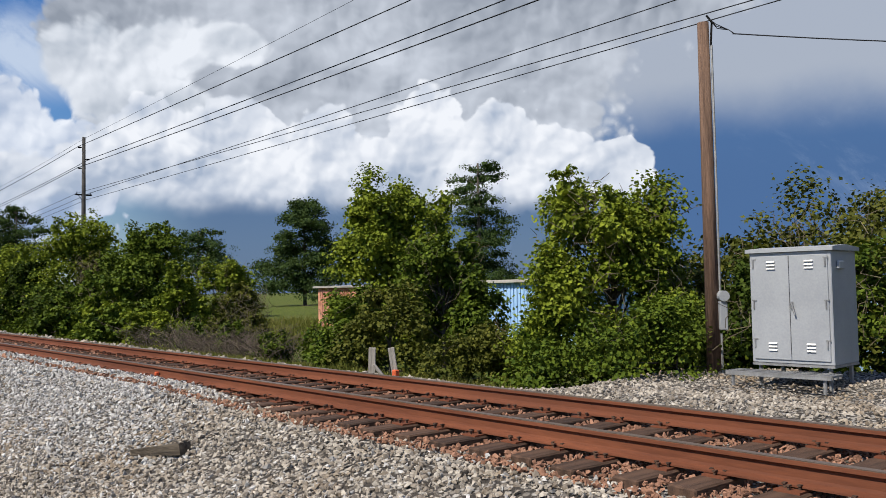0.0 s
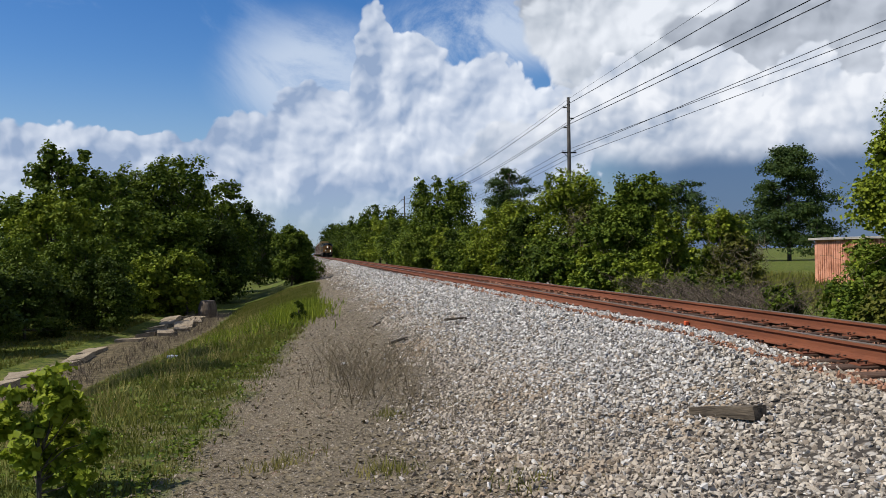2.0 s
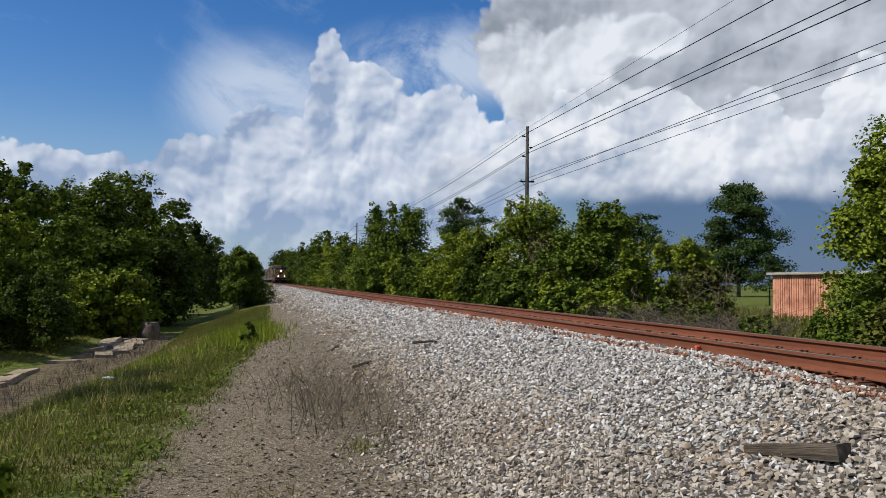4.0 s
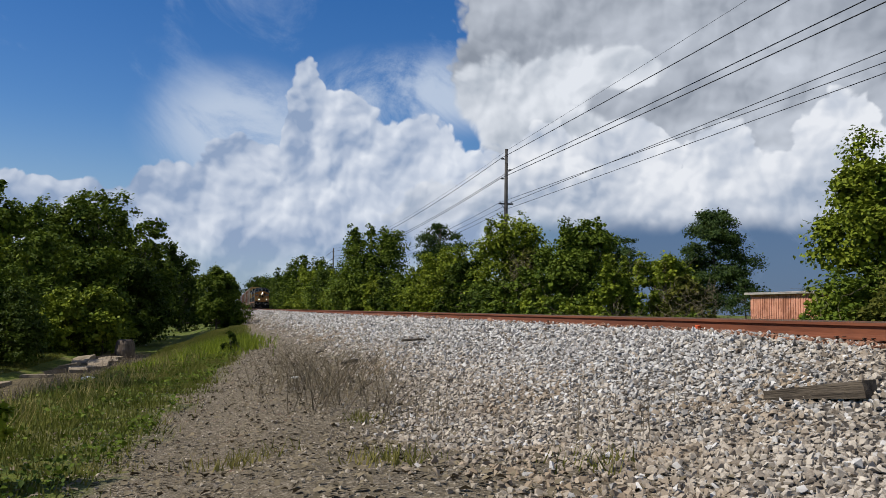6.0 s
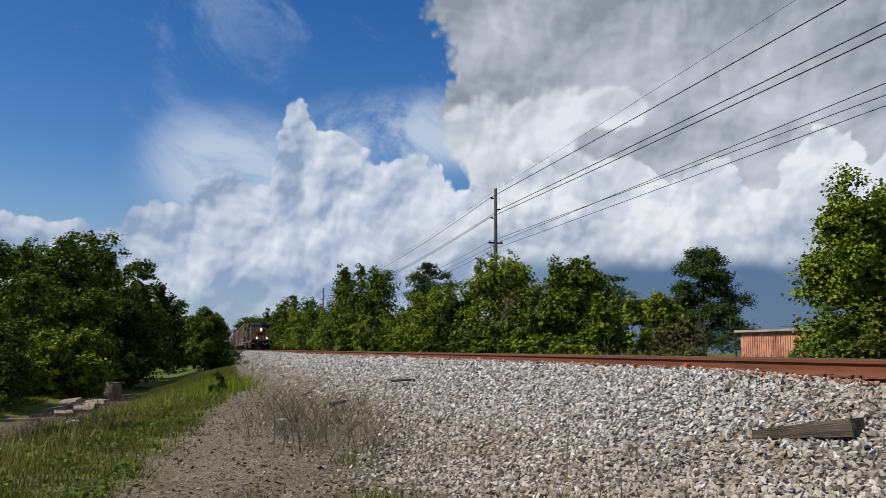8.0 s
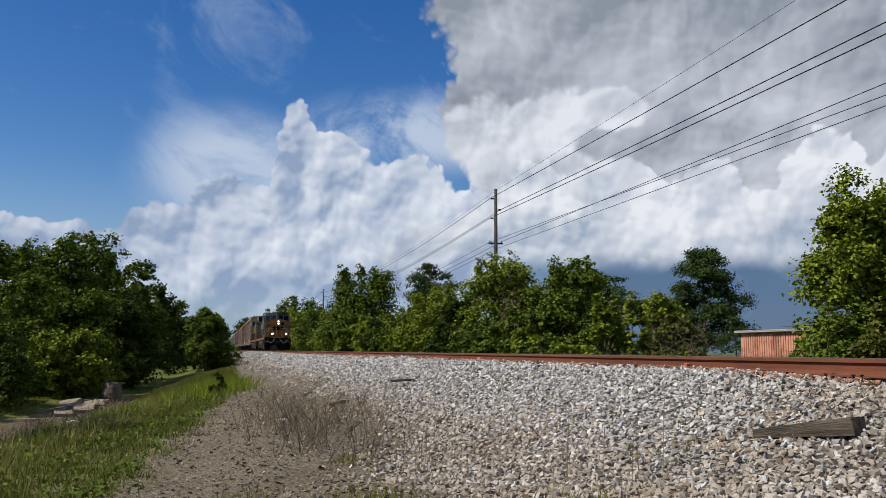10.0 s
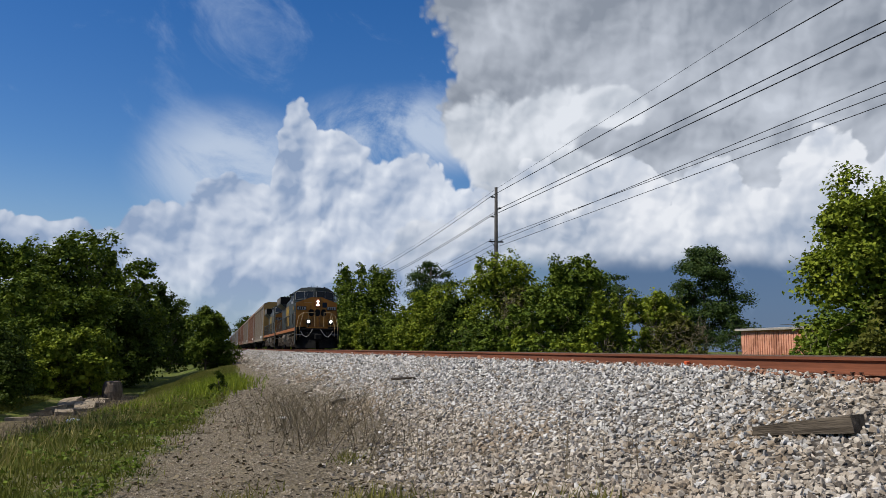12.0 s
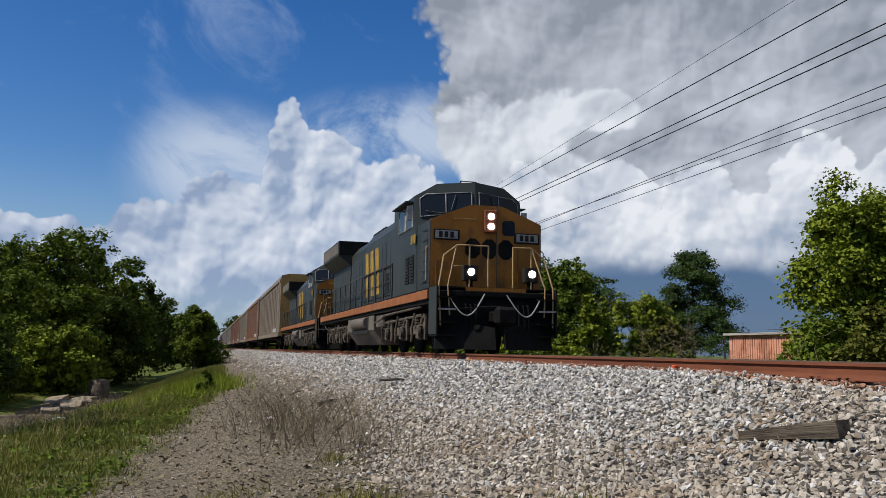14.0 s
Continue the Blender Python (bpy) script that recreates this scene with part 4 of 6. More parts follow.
    prism(bl, [(-1.40, 1.60), (1.40, 1.60), (1.40, 3.7), (1.05, 4.15), (-1.05, 4.15), (-1.40, 3.7)], 1, 5.12, 10.6)
    part("blower_housing", bl, ENGINE_BLUE, hood, "dark blue-grey equipment housing")
    rear = bmesh.new()
    prism(rear, [(-1.0, 1.60), (1.0, 1.60), (1.0, 3.6), (1.52, 4.02), (1.52, 4.62), (-1.52, 4.62), (-1.52, 4.02), (-1.0, 3.6)], 1, 16.02, 20.9)
    part("radiator", rear, ENGINE_BLUE, hood, "flared grey radiator wings")
    # front end of the wings is black, darker than their grey sides
    part("radiator_front", boxed(-1.50, 1.50, 15.99, 16.015, 4.02, 4.60), ENGINE_BLACK, hood, "black plate on the front of the radiator wings")
    for q in (-1, 1):
        part("radiator_grille", boxed(*sorted((q * 1.522, q * 1.535)), 16.2, 20.7, 4.1, 4.54), TANK_GREY, hood, "dusty radiator grille")
    mid = bmesh.new()
    prism(mid, [(-0.6, 4.30), (0.6, 4.30), (0.55, 4.58), (-0.55, 4.58)], 1, 11.0, 13.4)
    part("exhaust_stack", mid, ENGINE_BLACK, hood, "sooty exhaust housing")
    for s in (-1, 1):
        for k in range(8):
            y = 10.7 + k * 0.66
            part("hood_door", boxed(*sorted((s * 0.952, s * 0.975)), y, y + 0.6, 1.72, 3.55, bevel=0.008), ENGINE_BLUE, hood, "hood access door")
        for k in range(8):
            y = 5.25 + k * 0.66
            # black strip drawn for the shade between two doors
            part("door_gap_shade", boxed(*sorted((s * 1.401, s * 1.406)), y + 0.605, y + 0.655, 1.72, 3.45), SHADOW_GAP, hood, "black strip for the shade between hood doors")
            part("hood_door", boxed(*sorted((s * 1.402, s * 1.425)), y, y + 0.6, 1.72, 3.45, bevel=0.008), ENGINE_BLUE, hood, "hood access door")
    for s in (-1, 1):
        st = bmesh.new()
        for k in range(3):
            y = 7.5 + k * 0.9
            prism(st, [(y, 1.85), (y + 0.55, 1.85), (y + 0.85, 3.4), (y + 0.30, 3.4)], 0, *sorted((s * 1.426, s * 1.434)))
        part("yellow_mark", st, ENGINE_STRIPE, hood, "worn yellow slanted painted bars")
    for s in (-1, 1):
        hr = bmesh.new()
        x = s * 1.47
        ys = [5.4 + k * 1.28 for k in range(13)]
        for y in ys:
            rod(hr, (x, y, 1.40), (x, y, 2.62), 0.024)
        pipe(hr, [(x, 5.4, 2.62), (x, ys[-1], 2.62)], 0.022)
        pipe(hr, [(x, 5.4, 2.12), (x, ys[-1], 2.12)], 0.012)
        part("side_handrail", hr, RAILING_DARK, root, "dark side handrails")
    # tank
    tk = bmesh.new()
    prism(tk, [(-1.42, 1.2), (1.42, 1.2), (1.42, 0.72), (1.05, 0.24), (-1.05, 0.24), (-1.42, 0.72)], 1, 8.3, 13.6)
    tank = part("fuel_tank", tk, TANK_GREY, root, "dusty grey fuel tank")
    for s in (-1, 1):
        # the tank side is flat; a black sheet draws a recess's shade behind the reservoir
        part("recess_shade", boxed(*sorted((s * 1.421, s * 1.43)), 9.3, 12.6, 0.62, 1.16), SHADOW_GAP, tank, "flat black sheet drawn as the shade of a recess")
        ar = bmesh.new()
        rod(ar, (s * 1.38, 9.5, 0.98), (s * 1.38, 12.2, 0.98), 0.20, sides=16)
        part("air_reservoir", ar, TANK_GREY, tank, "grey air reservoir")
    for s in (-1, 1):
        pb = bmesh.new()
        pipe(pb, [(s * 1.40, 2.0, 1.18), (s * 1.42, 6.5, 1.12), (s * 1.38, 8.0, 0.95), (s * 1.38, 8.4, 0.95)], 0.035)
        part("brake_pipe", pb, TRUCK_DUST, root, "dusty brake pipe")
        for k in range(6):
            part("side_rung", rod(bmesh.new(), (s * 1.50, 1.25, 1.8 + k * 0.26), (s * 1.50, 1.65, 1.8 + k * 0.26), 0.012, sides=5), RAILING_DARK, root, "dark rung on the nose side")
        part("side_panel", boxed(*sorted((s * 1.456, s * 1.468)), 1.25, 1.95, 1.75, 3.1, bevel=0.005), ENGINE_BLUE, root, "nose side access panel")
        tk2 = boxed(*sorted((s * 1.05, s * 1.40)), 6.9, 8.1, 0.75, 1.2, bevel=0.05)
        part("battery_box", tk2, TRUCK_DUST, root, "dusty equipment box")
    for y0 in (5.35, 6.05):
        for s in (-1, 1):
            gr = bmesh.new()
            for k in range(8):
                box(gr, *sorted((s * 1.42, s * 1.442)), y0, y0 + 0.5, 1.8 + k * 0.08, 1.845 + k * 0.08)
            part("hood_louvre", gr, SHADOW_GAP, hood, "dark louvre")
    bogie(root, 2.6, 3, 2.05, TRUCK_DUST)
    bogie(root, 15.0, 3, 2.05, TRUCK_DUST)
    return root


def autorack(skin, end_mat):
    """Enclosed two-deck car carrier."""
    root = new("freight_car")
    L, top = 27.4, 5.75
    body = part("body", boxed(-1.46, 1.46, 0.55, L - 0.55, 1.15, top - 0.42), skin, root, "faded ribbed side panels")
    roof = bmesh.new()
    prism(roof, [(-1.5, top - 0.42), (1.5, top - 0.42), (1.42, top - 0.12), (0.95, top), (-0.95, top), (-1.42, top - 0.12)], 1, 0.5, L - 0.5)
    part("roof", roof, skin, root, "ribbed metal roof")
    ribs = bmesh.new()
    for s in (-1, 1):
        for k in range(16):
            y = 0.6 + k * (L - 1.2) / 15
            box(ribs, *sorted((s * 1.462, s * 1.505)), y - 0.045, y + 0.045, 1.0, top - 0.40)
        box(ribs, *sorted((s * 1.462, s * 1.55)), 0.5, L - 0.5, 1.0, 1.32)
        box(ribs, *sorted((s * 1.462, s * 1.55)), 0.5, L - 0.5, top - 0.56, top - 0.40)
    part("side_post", ribs, skin, body, "vertical side posts and sill")
    slats = bmesh.new()
    for s in (-1, 1):
        for z in np.arange(1.45, top - 0.7, 0.24):
            box(slats, *sorted((s * 1.462, s * 1.49)), 0.7, L - 0.7, z, z + 0.11)
    part("side_slat", slats, skin, body, "horizontal corrugated panel ribs")
    for y0, y1 in ((0.38, 0.56), (L - 0.56, L - 0.38)):
        e = bmesh.new()
        prism(e, [(-1.5, 1.0), (1.5, 1.0), (1.5, top - 0.42), (0.95, top + 0.01), (-0.95, top + 0.01), (-1.5, top - 0.42)], 1, y0, y1)
        part("end_door", e, end_mat, root, "folded end door")
    part("underframe", boxed(-1.3, 1.3, 0.2, L - 0.2, 0.85, 1.14), ENGINE_BLACK, root, "dark underframe")
    for s in (-1, 1):
        lad = bmesh.new()
        for y in (0.75, 1.15):
            rod(lad, (s * 1.58, y, 1.0), (s * 1.58, y, top - 0.5), 0.02, sides=4)
        for k in range(13):
            rod(lad, (s * 1.58, 0.75, 1.1 + k * 0.32), (s * 1.58, 1.15, 1.1 + k * 0.32), 0.016, sides=4)
        part("ladder", lad, GALV_DARK, root, "corner ladder")
    for k in range(7):
        part("painted_bar", boxed(-1.56, -1.552, 3.0 + k * 0.5, 3.32 + k * 0.5, 1.36, 1.66), PLATE_WHITE, root, "pale painted mark")
    cp = boxed(-0.15, 0.15, -0.25, 0.3, 0.74, 1.0, bevel=0.03)
    part("coupler", cp, TRUCK_DUST, root, "rusty coupler")
    part("coupler", boxed(-0.15, 0.15, L - 0.3, L + 0.25, 0.74, 1.0, bevel=0.03), TRUCK_DUST, root, "rusty coupler")
    bogie(root, 1.6, 2, 1.78, ENGINE_BLACK, 0.42)
    bogie(root, L - 3.38, 2, 1.78, ENGINE_BLACK, 0.42)
    return root


TRAIN = []          # (thing, its front end's distance behind the leading locomotive's)


def build_train():
    lead = tagged(locomotive(True), "dark blue-grey and orange-yellow diesel locomotive with lit headlights", "locomotive", "locomotives of the train")
    TRAIN.append((lead, 0.0))
    second = tagged(locomotive(False), "trailing dark blue-grey diesel locomotive coupled behind the first", "locomotive", "locomotives of the train")
    TRAIN.append((second, 22.6))
    at = 45.3
    kinds = [tagged(autorack(m, e), lab, "freight car", "freight cars of the train") for m, e, lab in (
        (CAR_TAN, CAR_YELLOW, "faded tan enclosed car carrier with a yellow end"),
        (CAR_RUST, CAR_RUST, "brown-orange enclosed car carrier with ribbed sides"),
        (CAR_GREY, CAR_RUST, "grey galvanised enclosed car carrier with ribbed sides"))]
    for k, kind in enumerate((0, 1, 0, 1, 1, 2, 0, 2, 2, 0, 1, 2)):
        car = kinds[kind] if k in (0, 1, 5) else copy_thing(kinds[kind], pose(0, 0, 0))
        TRAIN.append((car, at))
        at += 27.9


build_train()

# ---- plants ----
LEAF_SHAPE = np.array([(0, 0, 0), (0.42, 0.40, 0.10), (0, 1.0, -0.08), (-0.42, 0.40, 0.10)])


def leaves(rng, centre, normal, size):
    """Folded four-cornered leaves: two triangles each."""
    n = len(centre)
    up = normal / np.linalg.norm(normal, axis=1)[:, None]
    t = rng.normal(size=(n, 3))
    t -= (t * up).sum(1)[:, None] * up
    t /= np.linalg.norm(t, axis=1)[:, None]
    s = np.cross(t, up)
    q = LEAF_SHAPE
    v = centre[:, None] + size[:, None, None] * (q[None, :, 0, None] * s[:, None] + (q[None, :, 1, None] - 0.5) * t[:, None] + q[None, :, 2, None] * up[:, None])
    i = np.arange(n)[:, None] * 4
    f = np.concatenate([i + np.array([[0, 1, 2]]), i + np.array([[0, 2, 3]])])
    return v.reshape(-1, 3), f


def foliage(rng, lobes, count, size, gappy=0.25):
    """Leaves clustered on sprays over the lobes (centre, radii), mostly near their outside."""
    w = np.array([r[0] * r[1] + r[0] * r[2] + r[1] * r[2] for _, r in lobes])
    sprays = max(20, count // 26)
    pick = rng.choice(len(lobes), sprays, p=w / w.sum())
    c = np.array([q for q, _ in lobes])[pick]
    r = np.array([q for _, q in lobes])[pick]
    d = rng.normal(size=(sprays, 3))
    d /= np.linalg.norm(d, axis=1)[:, None]
    d[:, 2] = np.where(d[:, 2] < -0.55, -d[:, 2], d[:, 2])
    rad = 1 - gappy * rng.random(sprays) ** 1.4 + rng.normal(0, 0.07, sprays)
    sc = c + d * r * rad[:, None]
    k = rng.integers(0, sprays, count)
    spread = np.minimum(r[k].mean(1) * 0.21, size * 3.2)
    p = sc[k] + rng.normal(size=(count, 3)) * spread[:, None] * np.array([1, 1, 0.75])
    nrm = d[k] * 0.55 + np.array([0, 0, 0.55]) + rng.normal(size=(count, 3)) * 0.5
    return leaves(rng, p, nrm, size * rng.uniform(0.6, 1.35, count))


def inner_foliage(rng, lobes, per, leaf):
    """Larger leaf clumps deep inside each lobe, which close the crown against the sky."""
    c = np.repeat(np.array([q for q, _ in lobes]), per, axis=0)
    r = np.repeat(np.array([q for _, q in lobes]), per, axis=0)
    d = rng.normal(size=c.shape)
    d /= np.linalg.norm(d, axis=1)[:, None]
    return leaves(rng, c + d * r * rng.uniform(0.25, 0.62, (len(c), 1)), d + rng.normal(size=c.shape) * 0.5, np.minimum(r.mean(1) * 0.8, leaf * 2.0) * rng.uniform(0.7, 1.1, len(c)))


def limbs(bm, rng, base, tips, r):
    base = Vector(base)
    for tip in tips:
        tip = Vector(tip)
        mid = base.lerp(tip, 0.5) + Vector(rng.normal(0, 0.06, 3)) * (tip - base).length
        rod(bm, base, mid, r, r * 0.62, 5)
        rod(bm, mid, tip, r * 0.62, r * 0.18, 5)


def broad_tree(name, label, category, x, y, height, width, leaf_mat, leaf=0.12, count=9000, seed=1, low=0.1, lobes_n=14, lean=0.0, group="", bare=0.0, gappy=0.3, flat=1.0, inner=26, taper=0.62, heads=0):
    """A trunk that forks into limbs, with a ragged crown of many lobes."""
    rng = np.random.default_rng(seed)
    z0 = float(land(x, y)) - 0.05
    root = tagged(new(name), label, category, group)
    root.location = (x, y, z0)
    bottom, body = height * low, height * (0.87 if heads else 1.0)
    lobes, tips = [], []
    lobes_n = int(lobes_n * 1.7)
    for k in range(lobes_n):
        h = bottom + (body - bottom) * (0.10 + 0.82 * (k + rng.uniform(0, 0.8)) / lobes_n)
        u = (h - bottom) / (body - bottom)
        reach = width * (0.5 if u < 0.15 else 0.5 * (1 - taper * max(0, u - 0.35) / 0.65)) * math.sqrt(rng.uniform(0.01, 0.92))
        a = rng.uniform(0, math.tau)
        rr = width * rng.uniform(0.09, 0.19) * (1.1 - 0.35 * u)
        c = (reach * math.cos(a) + lean * h, reach * math.sin(a) * flat, min(h, body - rr * 0.9))
        lobes.append((c, (rr, rr, rr * rng.uniform(0.95, 1.7))))
        tips.append(c)
    # separate leaders that give the top its uneven outline
    for k in range(heads):
        a, reach = k * 2.4 + seed, width * rng.uniform(0.12, 0.36)
        rr = width * rng.uniform(0.06, 0.10)
        c = (reach * math.cos(a) + lean * height, reach * math.sin(a), height * rng.uniform(0.86, 1.0) - rr * 1.5)
        lobes.append((c, (rr, rr, rr * 1.9)))
        lobes.append(((c[0] * 0.9, c[1] * 0.9, c[2] - rr * 2.2), (rr * 1.25, rr * 1.25, rr * 1.8)))
        tips.append(c)
    bm = bmesh.new()
    rt = max(0.02, height * 0.016)
    top = (lean * height * 0.6, 0, height * 0.62)
    rod(bm, (0, 0, -0.15), (lean * height * 0.2, 0, height * 0.28), rt * 1.25, rt, 8)
    rod(bm, (lean * height * 0.2, 0, height * 0.28), top, rt, rt * 0.5, 8)
    for k, tip in enumerate(tips):
        limbs(bm, rng, (lean * tip[2] * 0.5, 0, max(0.12 * height, tip[2] * 0.55)), [tip], rt * 0.42)
    part("trunk", bm, BARK, root, "grey-brown trunk and limbs", True)
    v, f = foliage(rng, lobes, count, leaf, gappy)
    iv, jf = inner_foliage(rng, lobes, inner, leaf)
    sheet("crown", np.concatenate([v, iv]), np.concatenate([f, jf + len(v)]), leaf_mat, root)
    if bare:
        bm = bmesh.new()
        for _ in range(int(bare)):
            a, h = rng.uniform(0, math.tau), rng.uniform(0.35, 0.8) * height
            p = Vector((0.34 * width * math.cos(a), 0.34 * width * math.sin(a), h))
            for _ in range(4):
                q = p + Vector((rng.normal(0, 0.16), rng.normal(0, 0.16), rng.uniform(-0.02, 0.30)))
                rod(bm, p, q, 0.008, 0.005, 3)
                p = q
        tagged(part("twig_tangle", bm, TWIG, root, "bare grey twigs"), kind="stuff")
    return root


def pine_tree(label, x, y, height, width, seed, count=7000, clear=0.35, taper=1.05):
    """Flat-topped layered pine."""
    rng = np.random.default_rng(seed)
    z0 = float(land(x, y)) - 0.05
    root = tagged(new("pine_tree"), label, "tree", "pines behind the hedge")
    root.location = (x, y, z0)
    lobes, tips = [], []
    for k in range(48):
        u = (k // 4 + 0.3 * rng.random()) / 12
        h = height * (clear + (0.97 - clear) * u)
        reach = width * 0.5 * min(1.0, 1.25 - taper * u) * rng.uniform(0.25, 0.95)
        a = rng.uniform(0, math.tau)
        rr = width * rng.uniform(0.13, 0.21) * (1.15 - 0.45 * u)
        c = (reach * math.cos(a), reach * math.sin(a), h)
        lobes.append((c, (rr * 1.15, rr * 1.15, rr * 0.42)))
        tips.append(c)
    bm = bmesh.new()
    rod(bm, (0, 0, -0.2), (0, 0, height * 0.95), height * 0.018, height * 0.006, 8)
    for tip in tips:
        limbs(bm, rng, (0, 0, tip[2] - height * 0.04), [tip], height * 0.004)
    part("trunk", bm, BARK, root, "straight trunk and thin limbs", True)
    v, f = foliage(rng, lobes, count, 0.022 * width, 0.55)
    iv, jf = inner_foliage(rng, lobes, 14, 0.03 * width)
    sheet("crown", np.concatenate([v, iv]), np.concatenate([f, jf + len(v)]), NEEDLE, root)
    return root


# tree masses: x, y, height, width, leaf material, leaf, count, lobes
HEDGE = "trees and shrubs of the hedge beyond the track"
WEST = "trees beyond the ditch"


def build_hedge():
    green = "broad-leaved tree with light green leaves in the hedge"
    shrub = "dense green shrub in the hedge beside the track"
    # large ones, named by what sets them apart
    broad_tree("tree", "tall maple-like tree with light green leaves beyond the track", "tree", 13.5, 24.7, 7.0, 5.2, LEAF_BRIGHT, 0.125, 42000, 11, 0.02, 34, group=HEDGE, gappy=0.30, taper=0.45, heads=7, inner=60)
    broad_tree("tree", "leafy green tree leaning into its neighbours beyond the posts", "tree", 12.4, 20.8, 4.8, 3.5, LEAF_MID, 0.125, 20000, 12, 0.02, 20, group=HEDGE, taper=0.4, bare=50, heads=3)
    broad_tree("tree", "rounded light green tree with bare grey twigs", "tree", 9.7, 11.8, 5.3, 3.9, LEAF_BRIGHT, 0.10, 38000, 13, 0.02, 24, group=HEDGE, bare=90, taper=0.35, heads=6, inner=70, gappy=0.26)
    broad_tree("tree", "dark leafy thicket behind the cabinet", "tree", 14.4, 7.6, 4.9, 6.6, LEAF_OLIVE, 0.115, 18000, 14, 0.02, 18, group=HEDGE, bare=260, taper=0.4)
    broad_tree("tree", "dark thicket with brown twigs behind the cabinet", "tree", 17.5, 5.0, 6.0, 6.5, LEAF_OLIVE, 0.125, 16000, 15, 0.05, 16, group=HEDGE, bare=300, taper=0.4)
    broad_tree("tree", "dense dark bush between the pole and the cabinet", "tree", 11.6, 9.0, 3.0, 4.0, LEAF_DARK, 0.105, 11000, 20, 0.0, 16, group=HEDGE, bare=40)
    broad_tree("tree", "dense dark bush behind the cabinet", "tree", 12.2, 6.6, 3.2, 4.2, LEAF_MID, 0.105, 10000, 21, 0.0, 16, group=HEDGE, bare=80)
    broad_tree("tree", "leafy thicket with brown twigs beyond the cabinet", "tree", 15.4, 3.4, 4.6, 5.0, LEAF_OLIVE, 0.12, 11000, 22, 0.0, 16, group=HEDGE, bare=160)
    broad_tree("tree", "dark twiggy thicket beyond the wooden pole", "tree", 14.2, 10.9, 3.9, 5.2, LEAF_OLIVE, 0.12, 13000, 23, 0.0, 18, group=HEDGE, bare=200)
    broad_tree("tree", "tall dark leafy tree in the middle of the hedge", "tree", 12.5, 46.0, 7.1, 5.6, LEAF_MID, 0.16, 22000, 16, 0.02, 24, group=HEDGE, taper=0.4, heads=5)
    broad_tree("tree", "light green tree with several upright heads", "tree", 12.5, 57.5, 8.1, 6.4, LEAF_BRIGHT, 0.18, 18000, 17, 0.02, 24, group=HEDGE, taper=0.4, heads=6)
    broad_tree("tree", "thin olive tree with pale bare stems", "tree", 11.0, 50.0, 5.6, 2.6, LEAF_OLIVE, 0.15, 5000, 24, 0.02, 14, group=HEDGE, bare=320, gappy=0.5, inner=6)
    broad_tree("tree", green, "tree", 11.6, 40.0, 4.3, 2.6, LEAF_BRIGHT, 0.15, 9000, 18, 0.02, 14, group=HEDGE, heads=3)
    broad_tree("tree", green, "tree", 14.0, 40.5, 4.7, 4.0, LEAF_BRIGHT, 0.15, 13000, 19, 0.02, 16, group=HEDGE, bare=60, taper=0.4, heads=4)
    broad_tree("tree", "small olive tree over the dead brush", "tree", 12.6, 35.0, 2.9, 2.8, LEAF_OLIVE, 0.13, 5000, 25, 0.0, 12, group=HEDGE, bare=160)
    broad_tree("tree", "light green rounded tree in front of a pine", "tree", 9.4, 66.0, 6.4, 6.0, LEAF_BRIGHT, 0.19, 14000, 26, 0.0, 20, group=HEDGE, taper=0.45, heads=4)
    broad_tree("tree", "dark conical bush in the hedge", "tree", 9.4, 58.0, 5.0, 3.4, LEAF_DARK, 0.17, 9000, 27, 0.0, 16, group=HEDGE, taper=0.75)
    broad_tree("tree", "tall rounded dark green tree along the track", "tree", 9.8, 99.0, 11.5, 9.4, LEAF_MID, 0.27, 18000, 28, 0.0, 26, group=HEDGE, taper=0.5, heads=4)
    for k, (x, y, h, w, m) in enumerate(((9.6, 75, 4.6, 5.5, LEAF_MID), (9.5, 84, 4.9, 5.0, LEAF_DARK), (9.3, 90, 5.4, 4.6, LEAF_BRIGHT), (9.2, 110, 6.8, 5.5, LEAF_MID), (10.0, 124, 7.6, 6.5, LEAF_BRIGHT), (10.2, 140, 8.6, 7, LEAF_DARK), (10.5, 156, 10.2, 8, LEAF_MID),
                                          (10.8, 176, 11.0, 9, LEAF_BRIGHT), (11.4, 200, 15.0, 11, LEAF_MID), (11.8, 228, 13.0, 11, LEAF_DARK), (12.2, 255, 13.5, 13, LEAF_MID), (12.5, 290, 15.4, 15, LEAF_DARK), (13.0, 335, 15.0, 18, LEAF_MID), (13.4, 380, 16.0, 20, LEAF_DARK),
                                          (17.0, 460, 19, 26, LEAF_DARK), (18.0, 560, 24, 32, LEAF_DARK), (16.5, 640, 27, 24, LEAF_DARK), (-32, 620, 19, 50, LEAF_DARK), (-30, 420, 15, 36, LEAF_DARK))):
        broad_tree("tree", green if h < 9 else "tall dense broad-leaved tree along the track", "tree", x, y, h, w, m, 0.15 + h * 0.012 + max(0, y - 150) * 0.001, 6500, 40 + k, 0.0, 20, group=HEDGE, gappy=0.42, taper=0.5, heads=3)
    # low growth along the foot of the bank
    rng = random.Random(9)
    for k in range(44):
        y = 9.5 + k * 2.2 + rng.uniform(-0.6, 0.6)
        if 22.0 < y < 37:
            continue
        h = rng.uniform(2.4, 3.9) + (y - 44) * 0.02 if y > 43 else rng.uniform(1.8, 2.6) if y > 18 else rng.uniform(1.1, 1.6)
